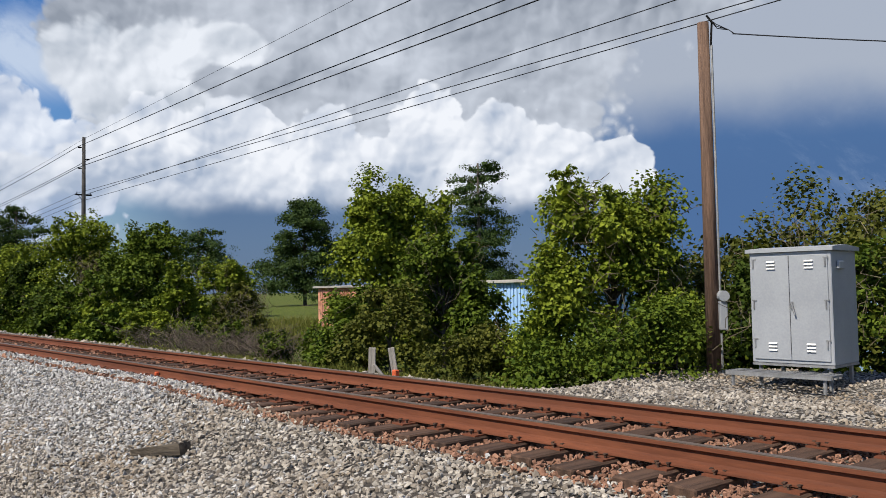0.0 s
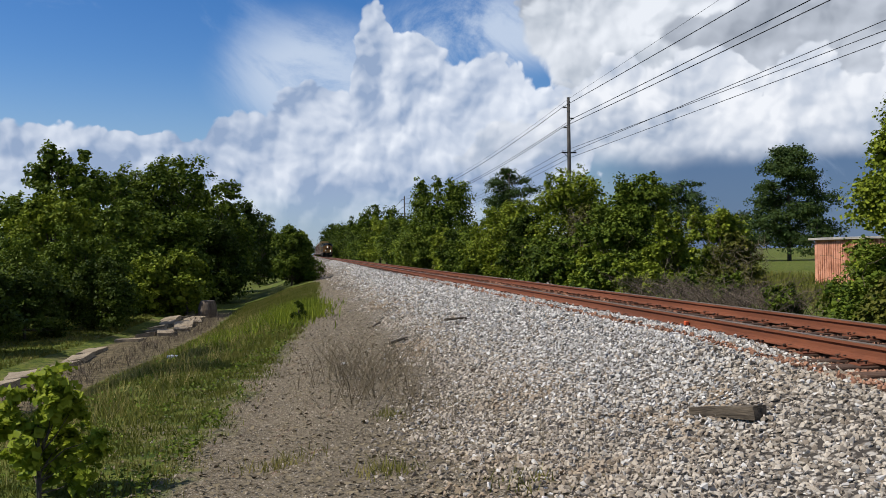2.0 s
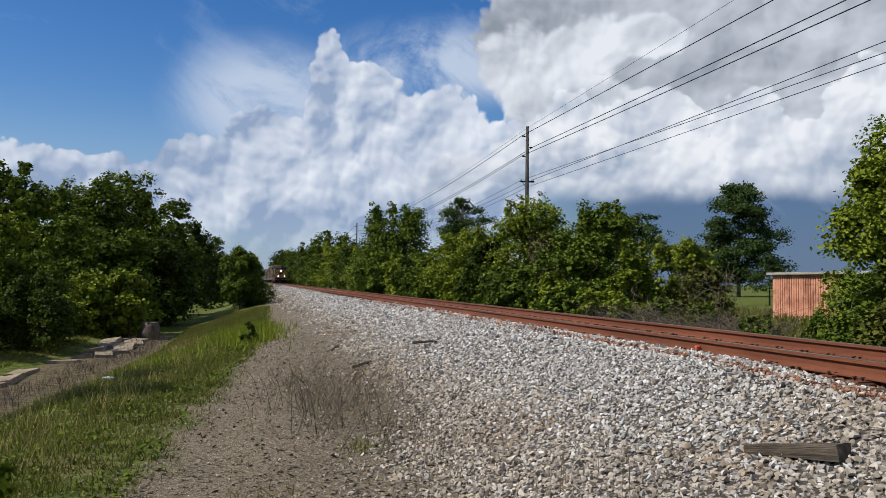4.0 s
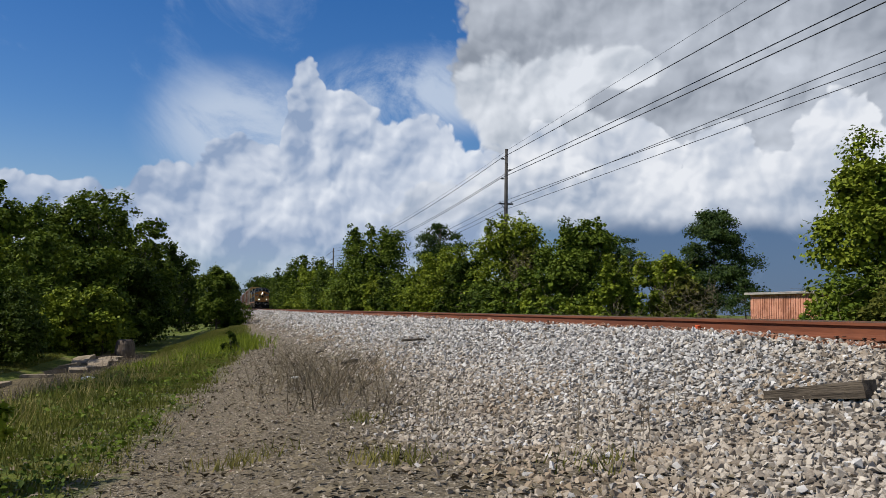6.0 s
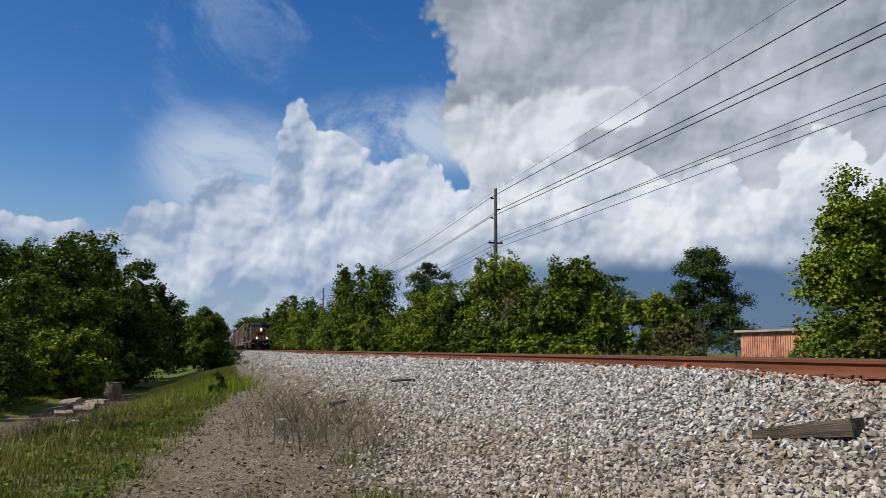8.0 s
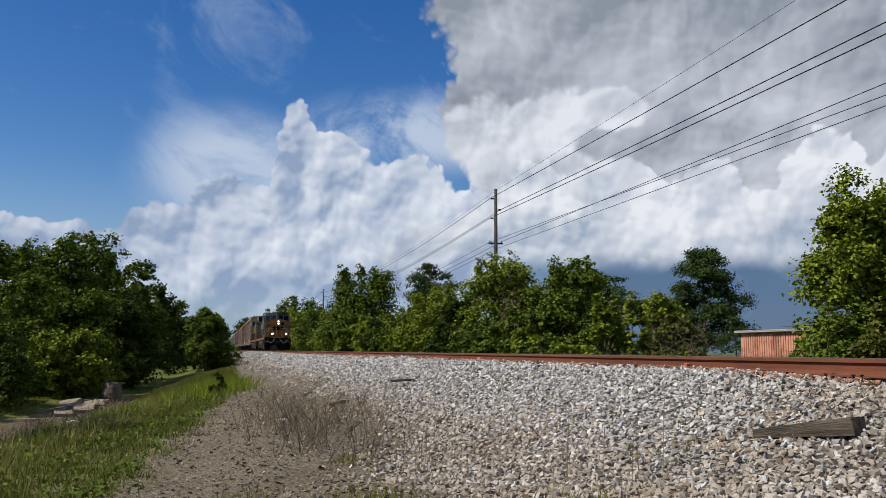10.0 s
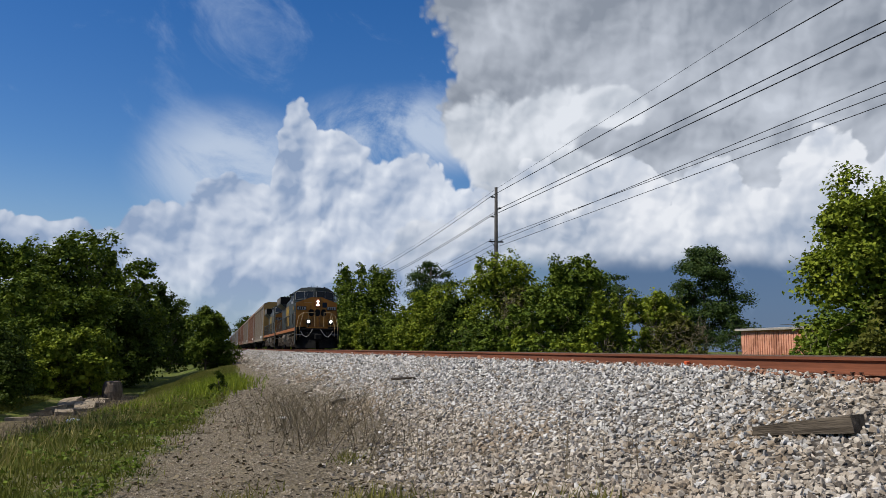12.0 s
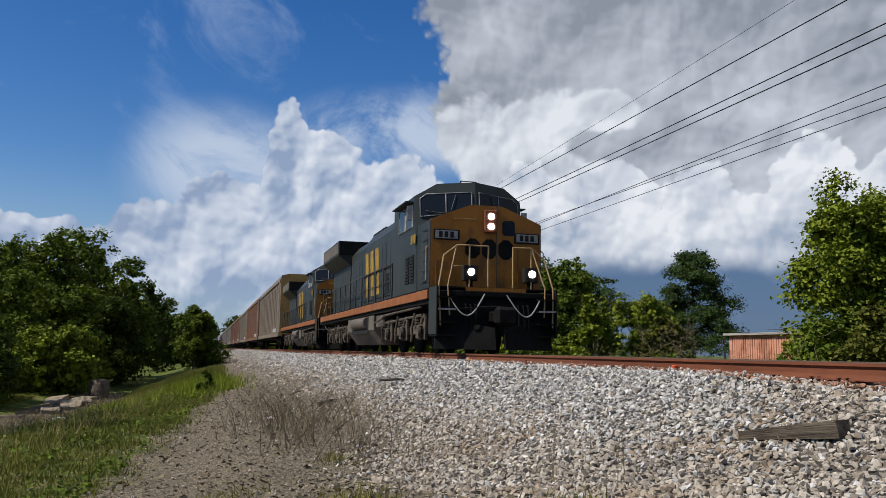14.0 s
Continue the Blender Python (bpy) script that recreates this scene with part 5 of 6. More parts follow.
        broad_tree("shrub", shrub, "shrub", (9.0 if y < 43 else 10.2) + rng.uniform(-0.6, 0.7), y, h, rng.uniform(2.8, 3.6) if y < 43 else rng.uniform(3.4, 4.6), rng.choice([LEAF_MID, LEAF_BRIGHT, LEAF_DARK, LEAF_OLIVE]), 0.13 + y * 0.0014 if y > 30 else 0.055 + y * 0.0028, 2600 if y > 24 else 6000, 100 + k, 0.0, 9, group=HEDGE, bare=14 if rng.random() < 0.4 else 0)
    for k, (x, y, h) in enumerate(((9.4, 26.8, 1.1), (9.8, 30.6, 1.5), (9.3, 33.4, 1.6))):
        broad_tree("shrub", "small olive shrub in the dead brush", "shrub", x, y, h, 1.8, LEAF_MID, 0.11, 2200, 160 + k, 0.0, 8, group=HEDGE, bare=30)
    # pines standing well behind
    pine_tree("layered dark green pine behind the hedge", 72.0, 127.8, 19.2, 16.0, 201, 30000, 0.15)
    pine_tree("tall dark pine with an open crown behind the trees", 78.7, 90.0, 22.0, 12.5, 202, 26000, 0.10, 0.85)
    pine_tree("dark pine beside the utility tower", 41.4, 193.5, 22.6, 15.0, 203, 18000, 0.40, 0.7)
    pine_tree("distant dark pine with a flat crown", 33.0, 85.0, 9.9, 7.6, 204, 10000, 0.5, 0.7)
    pine_tree("distant dark pine behind the shed", 47.0, 82.0, 5.6, 5.0, 205, 5000, 0.3)


build_hedge()


def build_west():
    lab = "dense dark green broad-leaved tree beyond the ditch"
    for k, (x, y, h, w, m) in enumerate(((-26.2, 78, 14.2, 7.4, LEAF_MID), (-22.2, 75, 11.6, 8.0, LEAF_MID), (-20.7, 80, 12.0, 7.5, LEAF_MID), (-18.6, 84, 13.7, 10.2, LEAF_MID), (-15.4, 91, 12.2, 8.6, LEAF_MID), (-13.8, 101, 11.0, 7.4, LEAF_DARK),
                                          (-12.5, 125, 10.2, 7.5, LEAF_DARK), (-12.4, 160, 9.4, 8.0, LEAF_DARK), (-28.6, 70, 8.9, 7.2, LEAF_MID), (-33.0, 70, 8.8, 8.0, LEAF_MID), (-23.0, 64, 8.9, 6.0, LEAF_BRIGHT), (-19.6, 67, 8.2, 7.0, LEAF_MID),
                                          (-15.9, 63, 4.6, 5.0, LEAF_BRIGHT), (-14.6, 67, 4.5, 4.0, LEAF_BRIGHT), (-16.5, 73, 8.0, 6.5, LEAF_MID), (-14.4, 80, 7.5, 6.0, LEAF_DARK), (-40, 66, 8.0, 11, LEAF_MID), (-52, 84, 9, 18, LEAF_MID), (-20, 185, 12, 15, LEAF_DARK))):
        broad_tree("tree", lab, "tree", x, y, h - 0.3, w, m, 0.18 + h * 0.010, 11500, 300 + k, 0.0, 30, group=WEST, gappy=0.22, taper=0.42, inner=24)
    near = "leafy dark green tree on the lawn beyond the ditch"
    for k, (x, y, h, w, m) in enumerate(((-21.7, 50, 5.8, 5.8, LEAF_MID), (-18.9, 55, 6.3, 5.6, LEAF_MID), (-16.9, 51, 4.4, 4.2, LEAF_DARK), (-22.8, 44, 6.2, 5.0, LEAF_MID), (-19.4, 46, 4.2, 4.6, LEAF_DARK), (-20.0, 39, 4.4, 4.4, LEAF_DARK))):
        broad_tree("tree", near, "tree", x, y, h - 0.3, w, m, 0.15, 13000, 330 + k, 0.0, 18, group=WEST, taper=0.45, heads=3)
    for k, (x, y, h, w) in enumerate(((-17.6, 20.0, 12.0, 4.2), (-18.4, 24.2, 12.6, 4.4))):
        broad_tree("tree", "tall leafy tree beyond the ditch that shades the bank", "tree", x, y, h, w, LEAF_DARK, 0.17, 11000, 346 + k, 0.56, 18, group=WEST)
    broad_tree("shrub", "small yellow-green bush beside the stump", "shrub", -13.9, 62.5, 3.2, 1.9, LEAF_YOUNG, 0.16, 3000, 341, 0.0, 10)
    broad_tree("cedar_bush", "rounded dark green cedar at the foot of the bank", "tree", -7.0, 80.0, 5.2, 4.4, LEAF_MID, 0.17, 26000, 342, 0.0, 24, gappy=0.15)
    broad_tree("cedar_bush", "light-tipped bush beside the cedar", "tree", -6.4, 86.0, 5.0, 3.2, LEAF_BRIGHT, 0.18, 12000, 343, 0.0, 16)
    broad_tree("shrub", "young yellow-green shrub on the grass bank", "shrub", -8.1, 10.2, 1.35, 1.25, LEAF_YOUNG, 0.085, 2600, 344, 0.1, 12, gappy=0.5)
    broad_tree("shrub", "small dark weed bush on the bank", "shrub", -5.9, 33.0, 0.8, 0.7, LEAF_DARK, 0.08, 900, 345, 0.0, 7)


build_west()


def stalks(name, label, category, centres, height, spread, per, mat, r, seed, droop=0.25, branches=0):
    """Thin upright stems, some with side shoots."""
    rng = np.random.default_rng(seed)
    bm = bmesh.new()
    for x, y in centres:
        for _ in range(per):
            px, py = x + rng.normal(0, spread), y + rng.normal(0, spread)
            h = height * rng.uniform(0.45, 1.15)
            a = rng.uniform(0, math.tau)
            p = Vector((px, py, float(land(px, py)) - 0.02))
            lean = Vector((math.cos(a), math.sin(a), 0)) * droop * h * rng.uniform(0.2, 1)
            q = p + Vector((0, 0, h * 0.55)) + lean * 0.35
            e = p + Vector((0, 0, h)) + lean
            rod(bm, p, q, r, r * 0.8, 3)
            rod(bm, q, e, r * 0.8, r * 0.4, 3)
            for _ in range(branches):
                u = rng.uniform(0.25, 0.9)
                s = p.lerp(e, u)
                rod(bm, s, s + Vector((rng.normal(0, 0.1), rng.normal(0, 0.1), rng.uniform(0.03, 0.16))) * h, r * 0.5, r * 0.3, 3)
    return tagged(finish(name, bm, mat), label, category, kind="stuff")


def blades(name, label, px, py, height, width, mat, seed):
    rng = np.random.default_rng(seed)
    n = len(px)
    a = rng.uniform(0, math.tau, n)
    h = height * rng.uniform(0.45, 1.25, n)
    z = land(px, py) - 0.01
    c, s = np.cos(a) * width, np.sin(a) * width
    b = rng.normal(0, 0.35, (n, 2)) * h[:, None]
    v = np.stack([np.stack([px - c, py - s, z], 1), np.stack([px + c, py + s, z], 1), np.stack([px + b[:, 0], py + b[:, 1], z + h], 1)], 1).reshape(-1, 3)
    return tagged(sheet(name, v, np.arange(n * 3).reshape(-1, 3), mat), label, "grass", kind="stuff")


def build_grass():
    rng = np.random.default_rng(21)
    n = 170000
    y = 6 + 64 * rng.random(n) ** 1.5
    edge = np.interp(y, [6, 10, 36, 70], [-7.6, -7.2, -5.5, -5.0])
    x = edge - rng.random(n) ** 1.1 * (edge + 10.4 + ditch_shift(y)) + rng.normal(0, 0.22, n)
    clump = np.sin(x * 5.1 + 1.7 * np.sin(y * 2.8)) * np.cos(y * 3.1 + x * 2) > rng.uniform(-1.2, 0.5, n)
    x, y = x[clump], y[clump]
    blades("bank_grass", "rough green and straw-coloured grass on the bank above the ditch", x, y, 0.075 + 0.0024 * y, 0.004 + 0.00045 * y, GRASS, 22)
    n = 9000
    y = 7 + 40 * rng.random(n) ** 1.3
    edge = np.interp(y, [6, 10, 36, 70], [-7.4, -7.0, -5.4, -5.0])
    x = edge - 3.0 * rng.random(n) ** 1.6
    spot = np.sin(x * 3.7 + y) * np.sin(y * 1.9 - x) > 0.15
    x, y = x[spot], y[spot]
    m = len(x)
    v, f = leaves(rng, np.stack([x, y, land(x, y) + 0.05 + 0.16 * rng.random(m)], 1), rng.normal(size=(m, 3)) * 0.5 + np.array([0, 0, 1.0]), 0.03 + 0.0010 * y + 0.02 * rng.random(m))
    tagged(sheet("bank_weeds", v, f, LEAF_MID), "broad-leaved green weeds in the bank grass", "weeds", kind="stuff")
    n = 16000
    x, y = rng.uniform(-8.0, -2.8, n), 6 + 30 * rng.random(n) ** 1.5
    keep = rng.random(n) < np.interp(x, [-8, -6.5, -4.2, -2.8], [0.3, 1, 1, 0.1])
    x, y = x[keep], y[keep]
    m = len(x)
    flat = leaves(rng, np.stack([x, y, land(x, y) + 0.012], 1), rng.normal(size=(m, 3)) * 0.25 + np.array([0, 0, 1.0]), 0.03 + 0.05 * rng.random(m) ** 2)
    tagged(sheet("dead_leaf_litter", flat[0], flat[1], TWIG), "dry brown leaf litter and straw on the earth bank", "litter", kind="stuff")
    n = 40000
    y = 18 + 60 * rng.random(n)
    x = -15.6 - ditch_shift(y) - 14 * rng.random(n) ** 1.4
    blades("lawn_grass", "short green lawn beyond the ditch", x, y, np.full(n, 0.13), np.full(n, 0.03), GRASS, 23)
    n = 26000
    y = 12 + 70 * rng.random(n)
    x = 6.5 + 2.8 * rng.random(n)
    blades("hedge_grass", "rough grass at the foot of the hedge", x, y, np.full(n, 0.22), np.full(n, 0.02), GRASS, 24)
    n = 9000
    y = 30 + 40 * rng.random(n)
    x = 13 + 25 * rng.random(n)
    blades("field_grass", "pale field grass behind the hedge", x, y, np.full(n, 0.5), np.full(n, 0.05), GRASS, 25)
    n = 9000
    y = 11 + 34 * rng.random(n) ** 1.3
    edge = np.interp(y, [6, 10, 36, 70], [-7.6, -7.2, -5.5, -5.0])
    x = edge - 0.9 - 3.2 * rng.random(n) ** 0.8
    tuft = np.sin(x * 4.3 + 2.1 * np.sin(y * 1.7)) * np.cos(y * 2.2 + x) > rng.uniform(-0.7, 0.8, n)
    blades("seed_grass", "straw-coloured seed stalks standing in the bank grass", x[tuft], y[tuft], 0.30 + 0.002 * y[tuft], 0.004 + 0.0003 * y[tuft], STRAW, 29)
    n = 5000
    x, y = rng.normal(-6.3, 0.7, n), rng.normal(38.0, 3.0, n)
    blades("tall_weeds", "tall bright green weeds below the cedar", x, y, np.full(n, 0.42), np.full(n, 0.02), LEAF_BRIGHT, 26)
    n = 3500
    x, y = rng.normal(-8.6, 0.6, n), rng.normal(32.0, 2.2, n)
    blades("tall_weeds", "patch of bright green weeds on the bank", x, y, np.full(n, 0.3), np.full(n, 0.02), LEAF_BRIGHT, 27)
    for k, (x, y, s, m) in enumerate(((-4.9, 9.2, 0.16, 150), (-5.9, 10.6, 0.22, 150), (-4.55, 12.6, 0.12, 90), (-3.9, 8.1, 0.16, 70))):
        blades("weed_tuft", "small green weed tuft on the stony ground", rng.normal(x, s, m), rng.normal(y, s, m), np.full(m, 0.13), np.full(m, 0.007), GRASS, 30 + k)
    r2 = np.random.default_rng(5)
    dry = [(-4.6 + r2.normal(0, 0.40), 16.2 + r2.normal(0, 1.9)) for _ in range(46)]
    stalks("dry_weeds", "dead brown weed stalks on the earth bank", "weeds", dry, 0.62, 0.30, 5, TWIG, 0.005, 31, 1.1, 6)
    stalks("dry_weeds", "sparse dead stems among the stones", "weeds", [(-3.0, 9.3), (-3.2, 9.8), (-3.9, 11.8), (-3.7, 12.5), (-4.1, 12.2)], 0.6, 0.12, 5, TWIG, 0.003, 32, 0.15, 2)
    edge = [(-12.0 - float(ditch_shift(y)) + r2.normal(0, 0.5), y) for y in np.arange(14, 60, 0.9)]
    stalks("ditch_reeds", "brown dead reeds along the ditch", "weeds", edge, 0.50, 0.30, 22, BRUSH, 0.007, 33, 0.9, 1)
    pile = [(9.0 + r2.normal(0, 0.8), 29.5 + r2.normal(0, 2.0)) for _ in range(50)]
    stalks("brush_pile", "tangle of dead grey-brown brush beside the hedge", "brush", pile, 1.15, 0.45, 11, BRUSH, 0.009, 34, 2.6, 7)


build_grass()

# ---- things beside the line ----


def cabinet():
    root = tagged(new("relay_cabinet"), "grey painted steel relay cabinet with double doors on a stand", "cabinet")
    W, D, H = 1.33, 0.98, 1.80
    body = part("body", boxed(0, W, 0, D, 0.30, 0.30 + H, bevel=0.012), GALV, root, "grey painted steel box")
    lid = bmesh.new()
    prism(lid, [(-0.05, 0.30 + H), (D + 0.05, 0.30 + H), (D + 0.05, 0.36 + H), (D / 2, 0.40 + H), (-0.05, 0.36 + H)], 0, -0.05, W + 0.05)
    part("lid", lid, GALV, root, "overhanging grey lid")
    for k, x0 in enumerate((0.05, W / 2 + 0.004)):
        door = part("door", boxed(x0, x0 + W / 2 - 0.054, -0.022, -0.002, 0.36, 0.24 + H, bevel=0.006), GALV, root, "grey steel door")
        for z in (0.50, 0.30 + H - 0.28):
            for j in range(3):
                sl = bmesh.new()
                prism(sl, [(-0.022, z + j * 0.055), (-0.046, z + j * 0.055 + 0.004), (-0.022, z + j * 0.055 + 0.03)], 0, x0 + 0.25, x0 + 0.39)
                part("louvre", sl, WHITE, door, "pressed louvre slot")
        for z in (0.55, 1.18, 1.85):
            hx = x0 + 0.02 if k == 0 else x0 + W / 2 - 0.09
            hg = bmesh.new()
            rod(hg, (hx, -0.03, z), (hx, -0.03, z + 0.14), 0.013)
            box(hg, hx - 0.03, hx + 0.05, -0.032, -0.02, z + 0.13, z + 0.15)
            part("hinge", hg, GALV_DARK, door, "steel hinge")
    # black filler that draws the shade in the slot between the doors
    part("door_gap_shade", boxed(W / 2 - 0.004, W / 2 + 0.004, -0.012, -0.003, 0.36, 0.24 + H), SHADOW_GAP, root, "black strip for the shade between the cabinet doors")
    h = bmesh.new()
    box(h, W / 2 + 0.02, W / 2 + 0.06, -0.05, -0.022, 1.18, 1.30, bevel=0.006)
    rod(h, (W / 2 + 0.05, -0.06, 1.26), (W / 2 + 0.10, -0.07, 1.08), 0.014)
    part("handle", h, GALV_DARK, root, "padlocked door handle")
    v = boxed(W + 0.001, W + 0.05, 0.18, 0.42, 0.30 + H - 0.30, 0.30 + H - 0.16, bevel=0.02)
    part("side_vent", v, GALV, root, "side vent hood")
    st = bmesh.new()
    for x in (0.1, W - 0.1):
        for y in (0.08, D - 0.08):
            rod(st, (x, y, -0.1), (x, y, 0.30), 0.035)
    box(st, 0.0, W, 0.0, D, 0.26, 0.298)
    part("stand", st, GALV_DARK, root, "steel legs")
    step = bmesh.new()
    for k in range(3):
        box(step, -0.25, W + 0.12, -0.46 + k * 0.19, -0.46 + k * 0.19 + 0.03, 0.12, 0.19)
    for k in range(34):
        x = -0.25 + k * (W + 0.37) / 33
        box(step, x, x + 0.012, -0.46, -0.05, 0.155, 0.187)
    for x in (-0.15, W):
        rod(step, (x, -0.4, -0.1), (x, -0.4, 0.13), 0.03)
    part("step_grating", step, GALV_DARK, root, "galvanised step grating")
    return root


cab_box = cabinet()
cab_box.matrix_basis = pose(7.60, 7.32, float(land(7.6, 6.8)) + 0.10, 0, 0, -87)


def wood_pole():
    root = tagged(new("utility_pole"), "short brown wooden service pole with a meter box and conduit", "utility pole")
    b = bmesh.new()
    rod(b, (0, 0, -0.3), (0, 0, 6.55), 0.135, 0.105, 14)
    part("pole", b, POLE_WOOD, root, "weathered brown pole", True)
    c = bmesh.new()
    pipe(c, [(0.13, -0.08, 0.0), (0.13, -0.08, 1.1), (0.125, -0.07, 6.1)], 0.022)
    part("conduit", c, GALV_DARK, root, "grey conduit")
    part("box", boxed(0.08, 0.22, -0.2, -0.06, 0.80, 1.32, bevel=0.01), GALV, root, "small grey switch box")
    m = bmesh.new()
    rod(m, (0.15, -0.06, 1.42), (0.15, -0.24, 1.42), 0.10, sides=14)
    part("meter", m, GALV, root, "round electric meter")
    t = bmesh.new()
    pipe(t, [(0.12, -0.05, 6.1), (0.15, -0.05, 6.55), (0.05, -0.05, 6.68)], 0.02)
    for k in range(3):
        pipe(t, [(0.05, -0.05, 6.66), (0.2, -0.1 - 0.05 * k, 6.5 - 0.06 * k), (0.45, -0.1, 6.38), (0.55, -0.12, 6.3)], 0.008, 4)
    part("weatherhead", t, ENGINE_BLACK, root, "bent service head and loose wires")
    return root


pole = wood_pole()
pole.matrix_basis = pose(8.5, 8.6, float(land(8.5, 8.6)) - 0.02, 0, 0, -40)


def cable(name, label, a, b, sag, r):
    bm = bmesh.new()
    a, b = Vector(a), Vector(b)
    pts = []
    for k in range(29):
        u = k / 28
        q = a.lerp(b, u)
        q.z -= 4 * sag * u * (1 - u)
        pts.append(q)
    pipe(bm, pts, r, 4)
    return tagged(finish(name, bm, WIRE), label, "power line", "overhead wires")


cable("service_wire", "thin dark service wire from the wooden pole", (8.85, 8.2, 5.85), (26.0, -6.0, 6.2), 0.5, 0.012)

# transmission line beside the track: towers, arms and wires
TOWER_X, TOWERS, LINE = 20.4, (-62.0, 82.5, 226.0, 370.0), ((0.0, 16.15, 0.014), (-0.55, 15.35, 0.032), (0.55, 14.25, 0.032), (-0.55, 13.35, 0.032), (0.62, 11.0, 0.022), (-0.62, 10.9, 0.020), (0.15, 10.3, 0.020))


def tower():
    root = tagged(new("transmission_pole"), "tall dark steel transmission pole with insulator arms", "utility pole", "transmission poles")
    b = bmesh.new()
    rod(b, (0, 0, -1.6), (0, 0, 16.3), 0.26, 0.15, 14)
    part("shaft", b, POLE_DARK, root, "dark tapered shaft", True)
    for dx, z, _ in LINE[1:4]:
        a = bmesh.new()
        rod(a, (0, 0, z - 0.1), (dx, 0, z), 0.05, 0.04, 6)
        for k in range(5):
            rod(a, (dx * (0.5 + k * 0.1), 0, z - 0.05), (dx * (0.54 + k * 0.1), 0, z - 0.05), 0.085, sides=10)
        part("insulator_arm", a, ENGINE_BLACK, root, "dark post insulator")
    a = boxed(-0.75, 0.75, -0.06, 0.06, 10.72, 10.86)
    for x in (-0.62, 0.15, 0.62):
        rod(a, (x, 0, 10.86), (x, 0, 11.05), 0.04, sides=8)
    rod(a, (-0.5, 0, 10.75), (0, 0, 10.1), 0.03)
    part("crossarm", a, ENGINE_BLACK, root, "low crossarm with pin insulators")
    return root


first = tower()
first.matrix_basis = pose(TOWER_X, TOWERS[1], 0)
for ty in (TOWERS[0], TOWERS[2], TOWERS[3]):
    copy_thing(first, pose(TOWER_X, ty, 0))
RISE = (3.8, 0.9, 0.45, 0.0, 1.7, -0.9, 0.4)      # how much higher each wire hangs at the pole nearest the crossing
for n, (ya, yb) in enumerate(zip(TOWERS, TOWERS[1:])):
    for (dx, z, r), rise in zip(LINE, RISE):
        cable("overhead_wire", "long sagging dark overhead wire", (TOWER_X + dx, ya, z + (rise if n == 0 else 0)), (TOWER_X + dx, yb, z), (0.35 if z > 12 else 0.1) if n == 0 else 1.8, r)


def shed(name, label, x0, x1, y0, y1, z1, skin, roof_lift=0.35, posts=False):
    """Low corrugated building with an overhanging roof."""
    z0 = float(land((x0 + x1) / 2, (y0 + y1) / 2)) - 0.1
    root = tagged(new(name), label, "building")
    part("core", boxed(x0 + 0.05, x1 - 0.05, y0 + 0.05, y1 - 0.05, z0, z1), skin, root, "metal wall")
    b = bmesh.new()
    for k in range(int((x1 - x0) / 0.24)):
        x = x0 + k * 0.24
        box(b, x, x + 0.12, y0, y0 + 0.045, z0, z1)
    part("front_cladding", b, skin, root, "corrugated ribs")
    b = bmesh.new()
    for k in range(int((y1 - y0) / 0.24)):
        y = y0 + k * 0.24
        box(b, x0, x0 + 0.045, y, y + 0.12, z0, z1)
    part("side_cladding", b, skin, root, "corrugated ribs")
    part("roof", boxed(x0 - 0.25, x1 + 0.25, y0 - 0.25, y1 + 0.25, z1 + 0.003, z1 + 0.16, bevel=0.02), ROOF_PALE, root, "pale flat metal roof")
    part("corner_post", boxed(x0 - 0.06, x0 + 0.04, y0 - 0.06, y0 + 0.04, z0, z1), GALV_DARK if not posts else BROWN_WOOD, root, "corner post")
    return root


shed("metal_shed", "low orange-red corrugated metal shed with a pale roof", 28.25, 36.0, 44.0, 53.8, 1.44, SHED_ORANGE)
shed("blue_building", "pale blue corrugated building behind the hedge", 24.5, 33.0, 25.5, 33.0, 1.45, SHED_BLUE, posts=True)
shed("blue_building", "blue corrugated wall behind the thicket", 19.0, 27.0, 5.5, 12.5, 1.0, SHED_BLUE, posts=True)


def post(x, y, h, lean, width, label):
    b = boxed(-width / 2, width / 2, -0.05, 0.05, -0.2, h, bevel=0.008)
    ob = tagged(finish("post", b, POST_WOOD), label, "post", "old posts beside the track")
    ob.matrix_basis = pose(x, y, float(land(x, y)), 0, lean, -40)
    return ob


post(4.95, 14.45, 0.62, 2, 0.15, "upright weathered grey wooden post beside the track")
post(5.05, 13.75, 0.64, -8, 0.13, "leaning weathered grey wooden post with an orange base")
post(4.95, 14.0, 0.36, -38, 0.07, "short fallen wooden stick leaning on the post")
ob = tagged(finish("marker", boxed(-0.06, 0.06, -0.06, 0.06, 0.0, 0.17, bevel=0.02), ORANGE_MARK), "small orange marker at the foot of the post", "marker")
ob.matrix_basis = pose(4.95, 13.62, float(land(4.95, 13.62)))


def timber():
    b = bmesh.new()
    box(b, -0.42, 0.42, -0.075, 0.075, -0.05, 0.065)
    bmesh.ops.subdivide_edges(b, edges=b.edges[:], cuts=5, use_grid_fill=True)
    for v in b.verts:
        u = min(1.0, max(0.0, (v.co.x + 0.46) / 0.92))
        v.co.z *= 0.42 + 0.6 * u ** 0.6
        v.co.y *= 0.75 + 0.3 * u
        v.co += 0.012 * Vector((noise.noise(v.co * 9), noise.noise(v.co * 9 + Vector((5, 0, 0))), noise.noise(Vector((v.co.x * 3, v.co.y * 25, v.co.z * 25)))))
    ob = tagged(finish("timber_chunk", b, GREY_WOOD), "split weathered grey chunk of old tie lying on the ballast", "timber")
    ob.matrix_basis = pose(-1.84, 8.86, float(land(-1.84, 8.86)) + 0.045, 0, -8, -75)


timber()


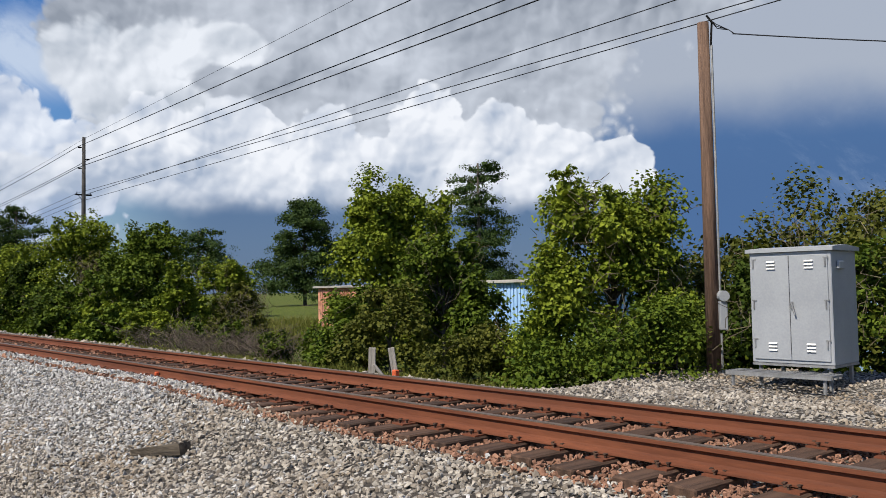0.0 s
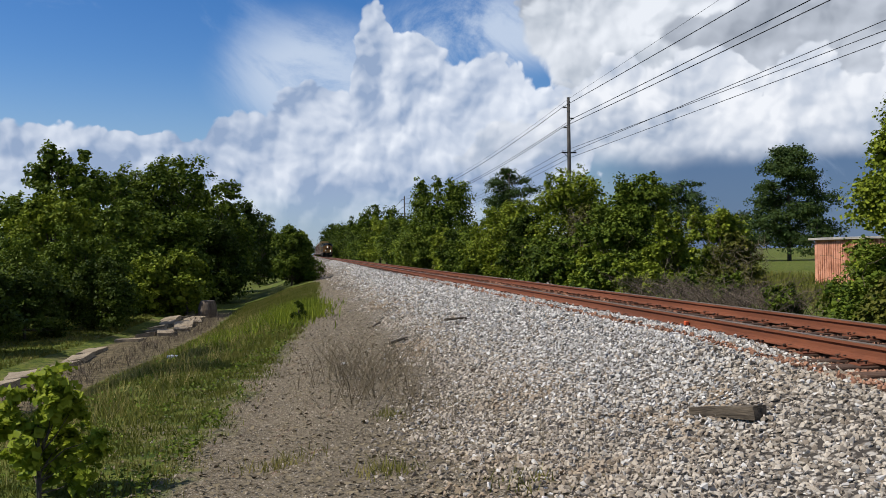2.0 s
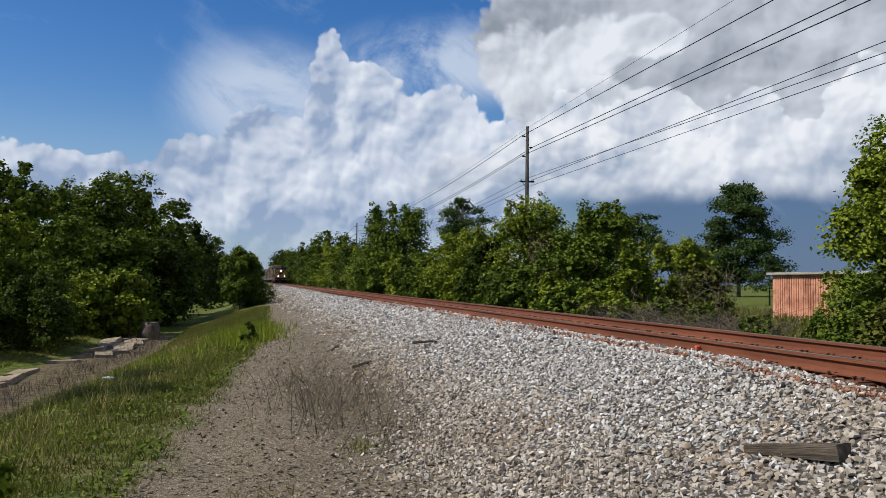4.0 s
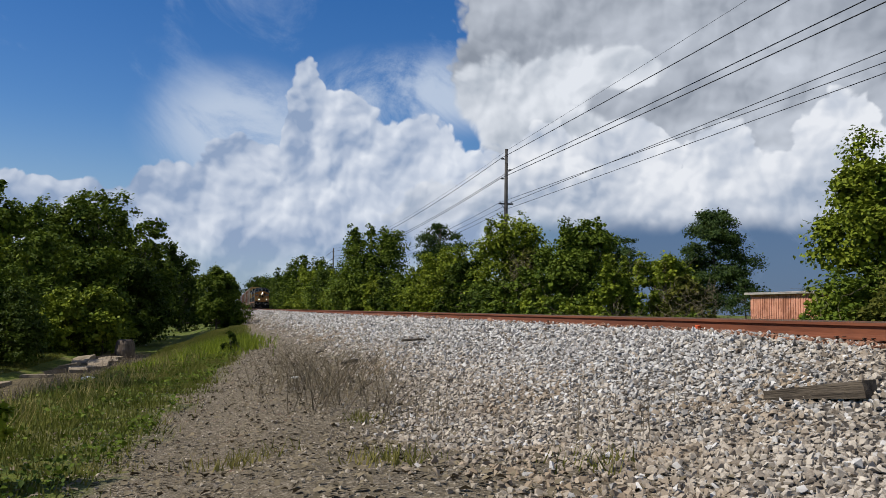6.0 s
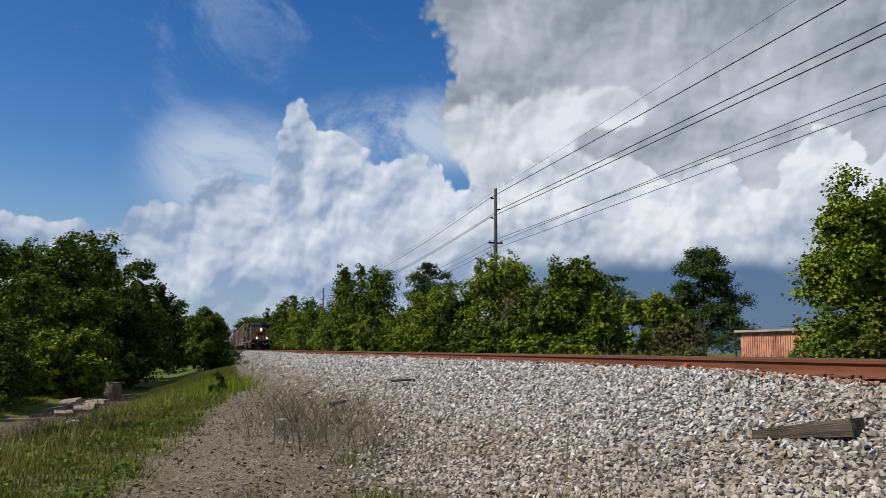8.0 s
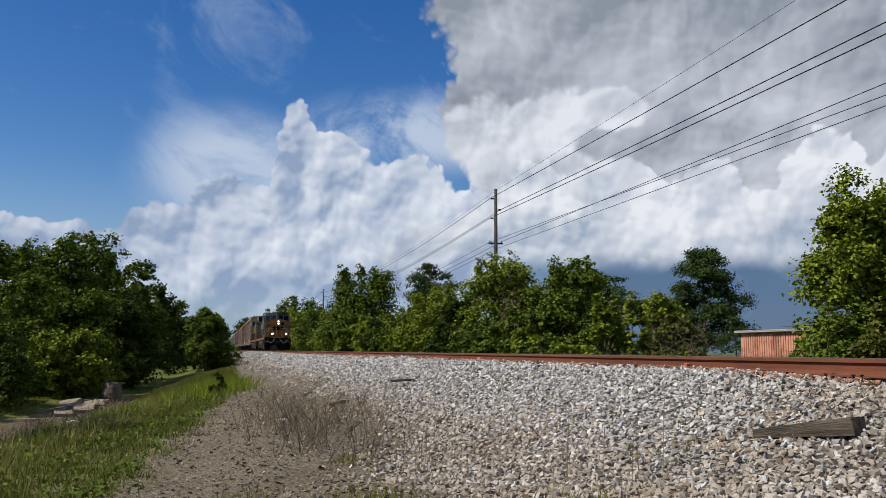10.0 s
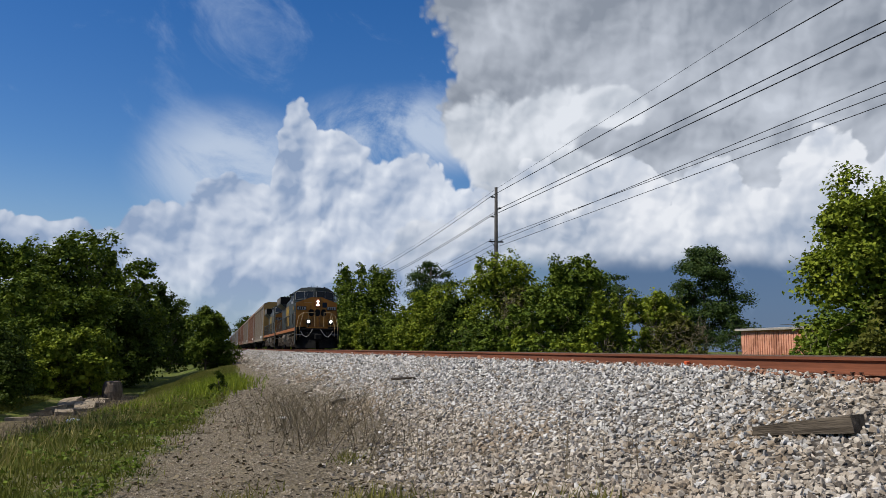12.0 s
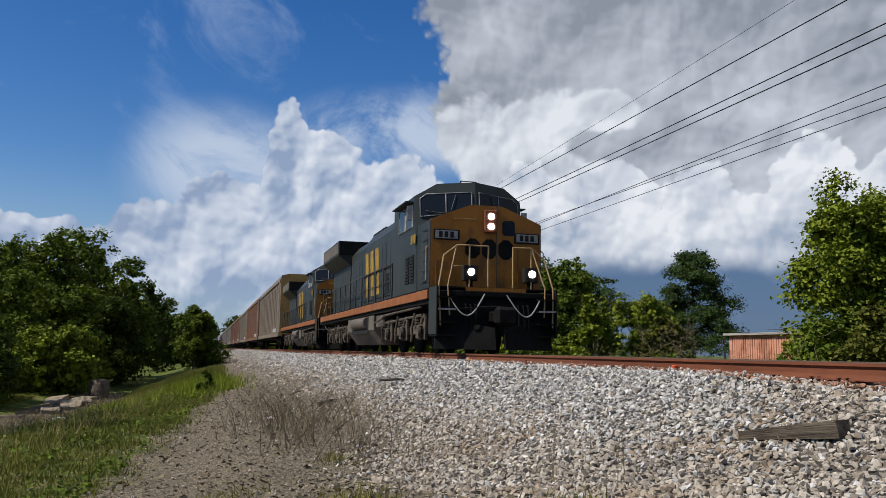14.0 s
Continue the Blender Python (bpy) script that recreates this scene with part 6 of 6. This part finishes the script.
def stump():
    b = bmesh.new()
    prof = ((0.0, 0.0), (0.50, 0.0), (0.60, 0.25), (0.62, 0.55), (0.56, 0.95), (0.47, 1.16), (0.40, 1.20), (0.0, 1.17))
    n = 26
    rings = [[b.verts.new((r * math.cos(i * math.tau / n) * (1 + 0.03 * math.sin(i * 2.3)), r * math.sin(i * math.tau / n), z)) for i in range(n)] for r, z in prof[1:-1]]
    for p, q in zip(rings, rings[1:]):
        for i in range(n):
            b.faces.new((p[i], p[(i + 1) % n], q[(i + 1) % n], q[i]))
    b.faces.new(rings[-1])
    b.faces.new(rings[0][::-1])
    ob = tagged(finish("barrel", b, BARREL, smooth=False), "squat grey weathered barrel-shaped block beside the ditch", "barrel")
    ob.matrix_basis = pose(-12.4, 61.5, float(land(-12.4, 61.5)) - 0.02)


stump()


def ditch_slabs():
    rng = np.random.default_rng(8)
    for k, y in enumerate(np.arange(15, 66, 2.6)):
        for side, x in ((0, -14.2), (1, -12.9)):
            if rng.random() < 0.15 or (side and y < 46):
                continue
            b = bmesh.new()
            w, d, h = rng.uniform(0.7, 1.25), rng.uniform(1.5, 2.7), rng.uniform(0.10, 0.18)
            box(b, -w / 2, w / 2, -d / 2, d / 2, -h, h * 0.6)
            bmesh.ops.subdivide_edges(b, edges=b.edges[:], cuts=2, use_grid_fill=True)
            for v in b.verts:
                v.co += 0.07 * Vector((noise.noise(v.co * 2 + Vector((k, side, 0))), noise.noise(v.co * 2 + Vector((0, k, side))), 0.6 * noise.noise(v.co * 2 + Vector((side, 0, k)))))
            ob = tagged(finish("concrete_slab", b, CONCRETE), "broken stained concrete slab lining the ditch", "slab", "slabs along the ditch")
            px = x - float(ditch_shift(y)) + rng.normal(0, 0.15)
            ob.matrix_basis = pose(px, y, float(land(px, y)) + 0.04, rng.normal(0, 3), (-6, 0)[side] + rng.normal(0, 3), rng.normal(0, 9))


ditch_slabs()


def stick(x, y, length, r, turn, label):
    b = bmesh.new()
    rod(b, (-length / 2, 0, 0), (0, 0.02, 0.02), r, r * 0.9, 6)
    rod(b, (0, 0.02, 0.02), (length / 2, 0, 0.0), r * 0.9, r * 0.5, 6)
    ob = tagged(finish("stick", b, GREY_WOOD), label, "stick", "fallen sticks")
    ob.matrix_basis = pose(x, y, float(land(x, y)) + 0.05, 0, 0, turn)


stick(-3.42, 20.9, 1.6, 0.035, 62, "dark fallen branch on the ballast slope")
stick(-2.02, 21.0, 0.9, 0.03, 15, "short dark stick on the ballast")
stick(-3.6, 26.0, 1.2, 0.03, 75, "fallen grey branch on the bank")


def litter(x, y, s, label):
    b = bmesh.new()
    bmesh.ops.create_icosphere(b, subdivisions=1, radius=s)
    for v in b.verts:
        v.co = Vector((v.co.x * 1.3, v.co.y, v.co.z * 0.45)) * (1 + 0.4 * noise.noise(v.co * 30))
    ob = tagged(finish("litter", b, WHITE), label, "litter")
    ob.matrix_basis = pose(x, y, float(land(x, y)) + s * 0.5 + 0.06, 0, 0, 20)


litter(-9.0, 24.0, 0.12, "white scrap of litter on the grass")
litter(-4.9, 17.5, 0.06, "white scrap of litter among the stalks")

# ---- what moves: the train runs along the track at 20.4 metres a second ----
FRONT_AT_END, SPEED = 22.65, 20.4


def motions():
    for thing, behind in TRAIN:
        walk(thing, [(t, pose(TRACK_X, FRONT_AT_END + behind + SPEED * (14.0 - t), 0)) for t in (0.0, 2.0, 4.0, 6.0, 8.0, 10.0, 12.0, 14.0)])


motions()
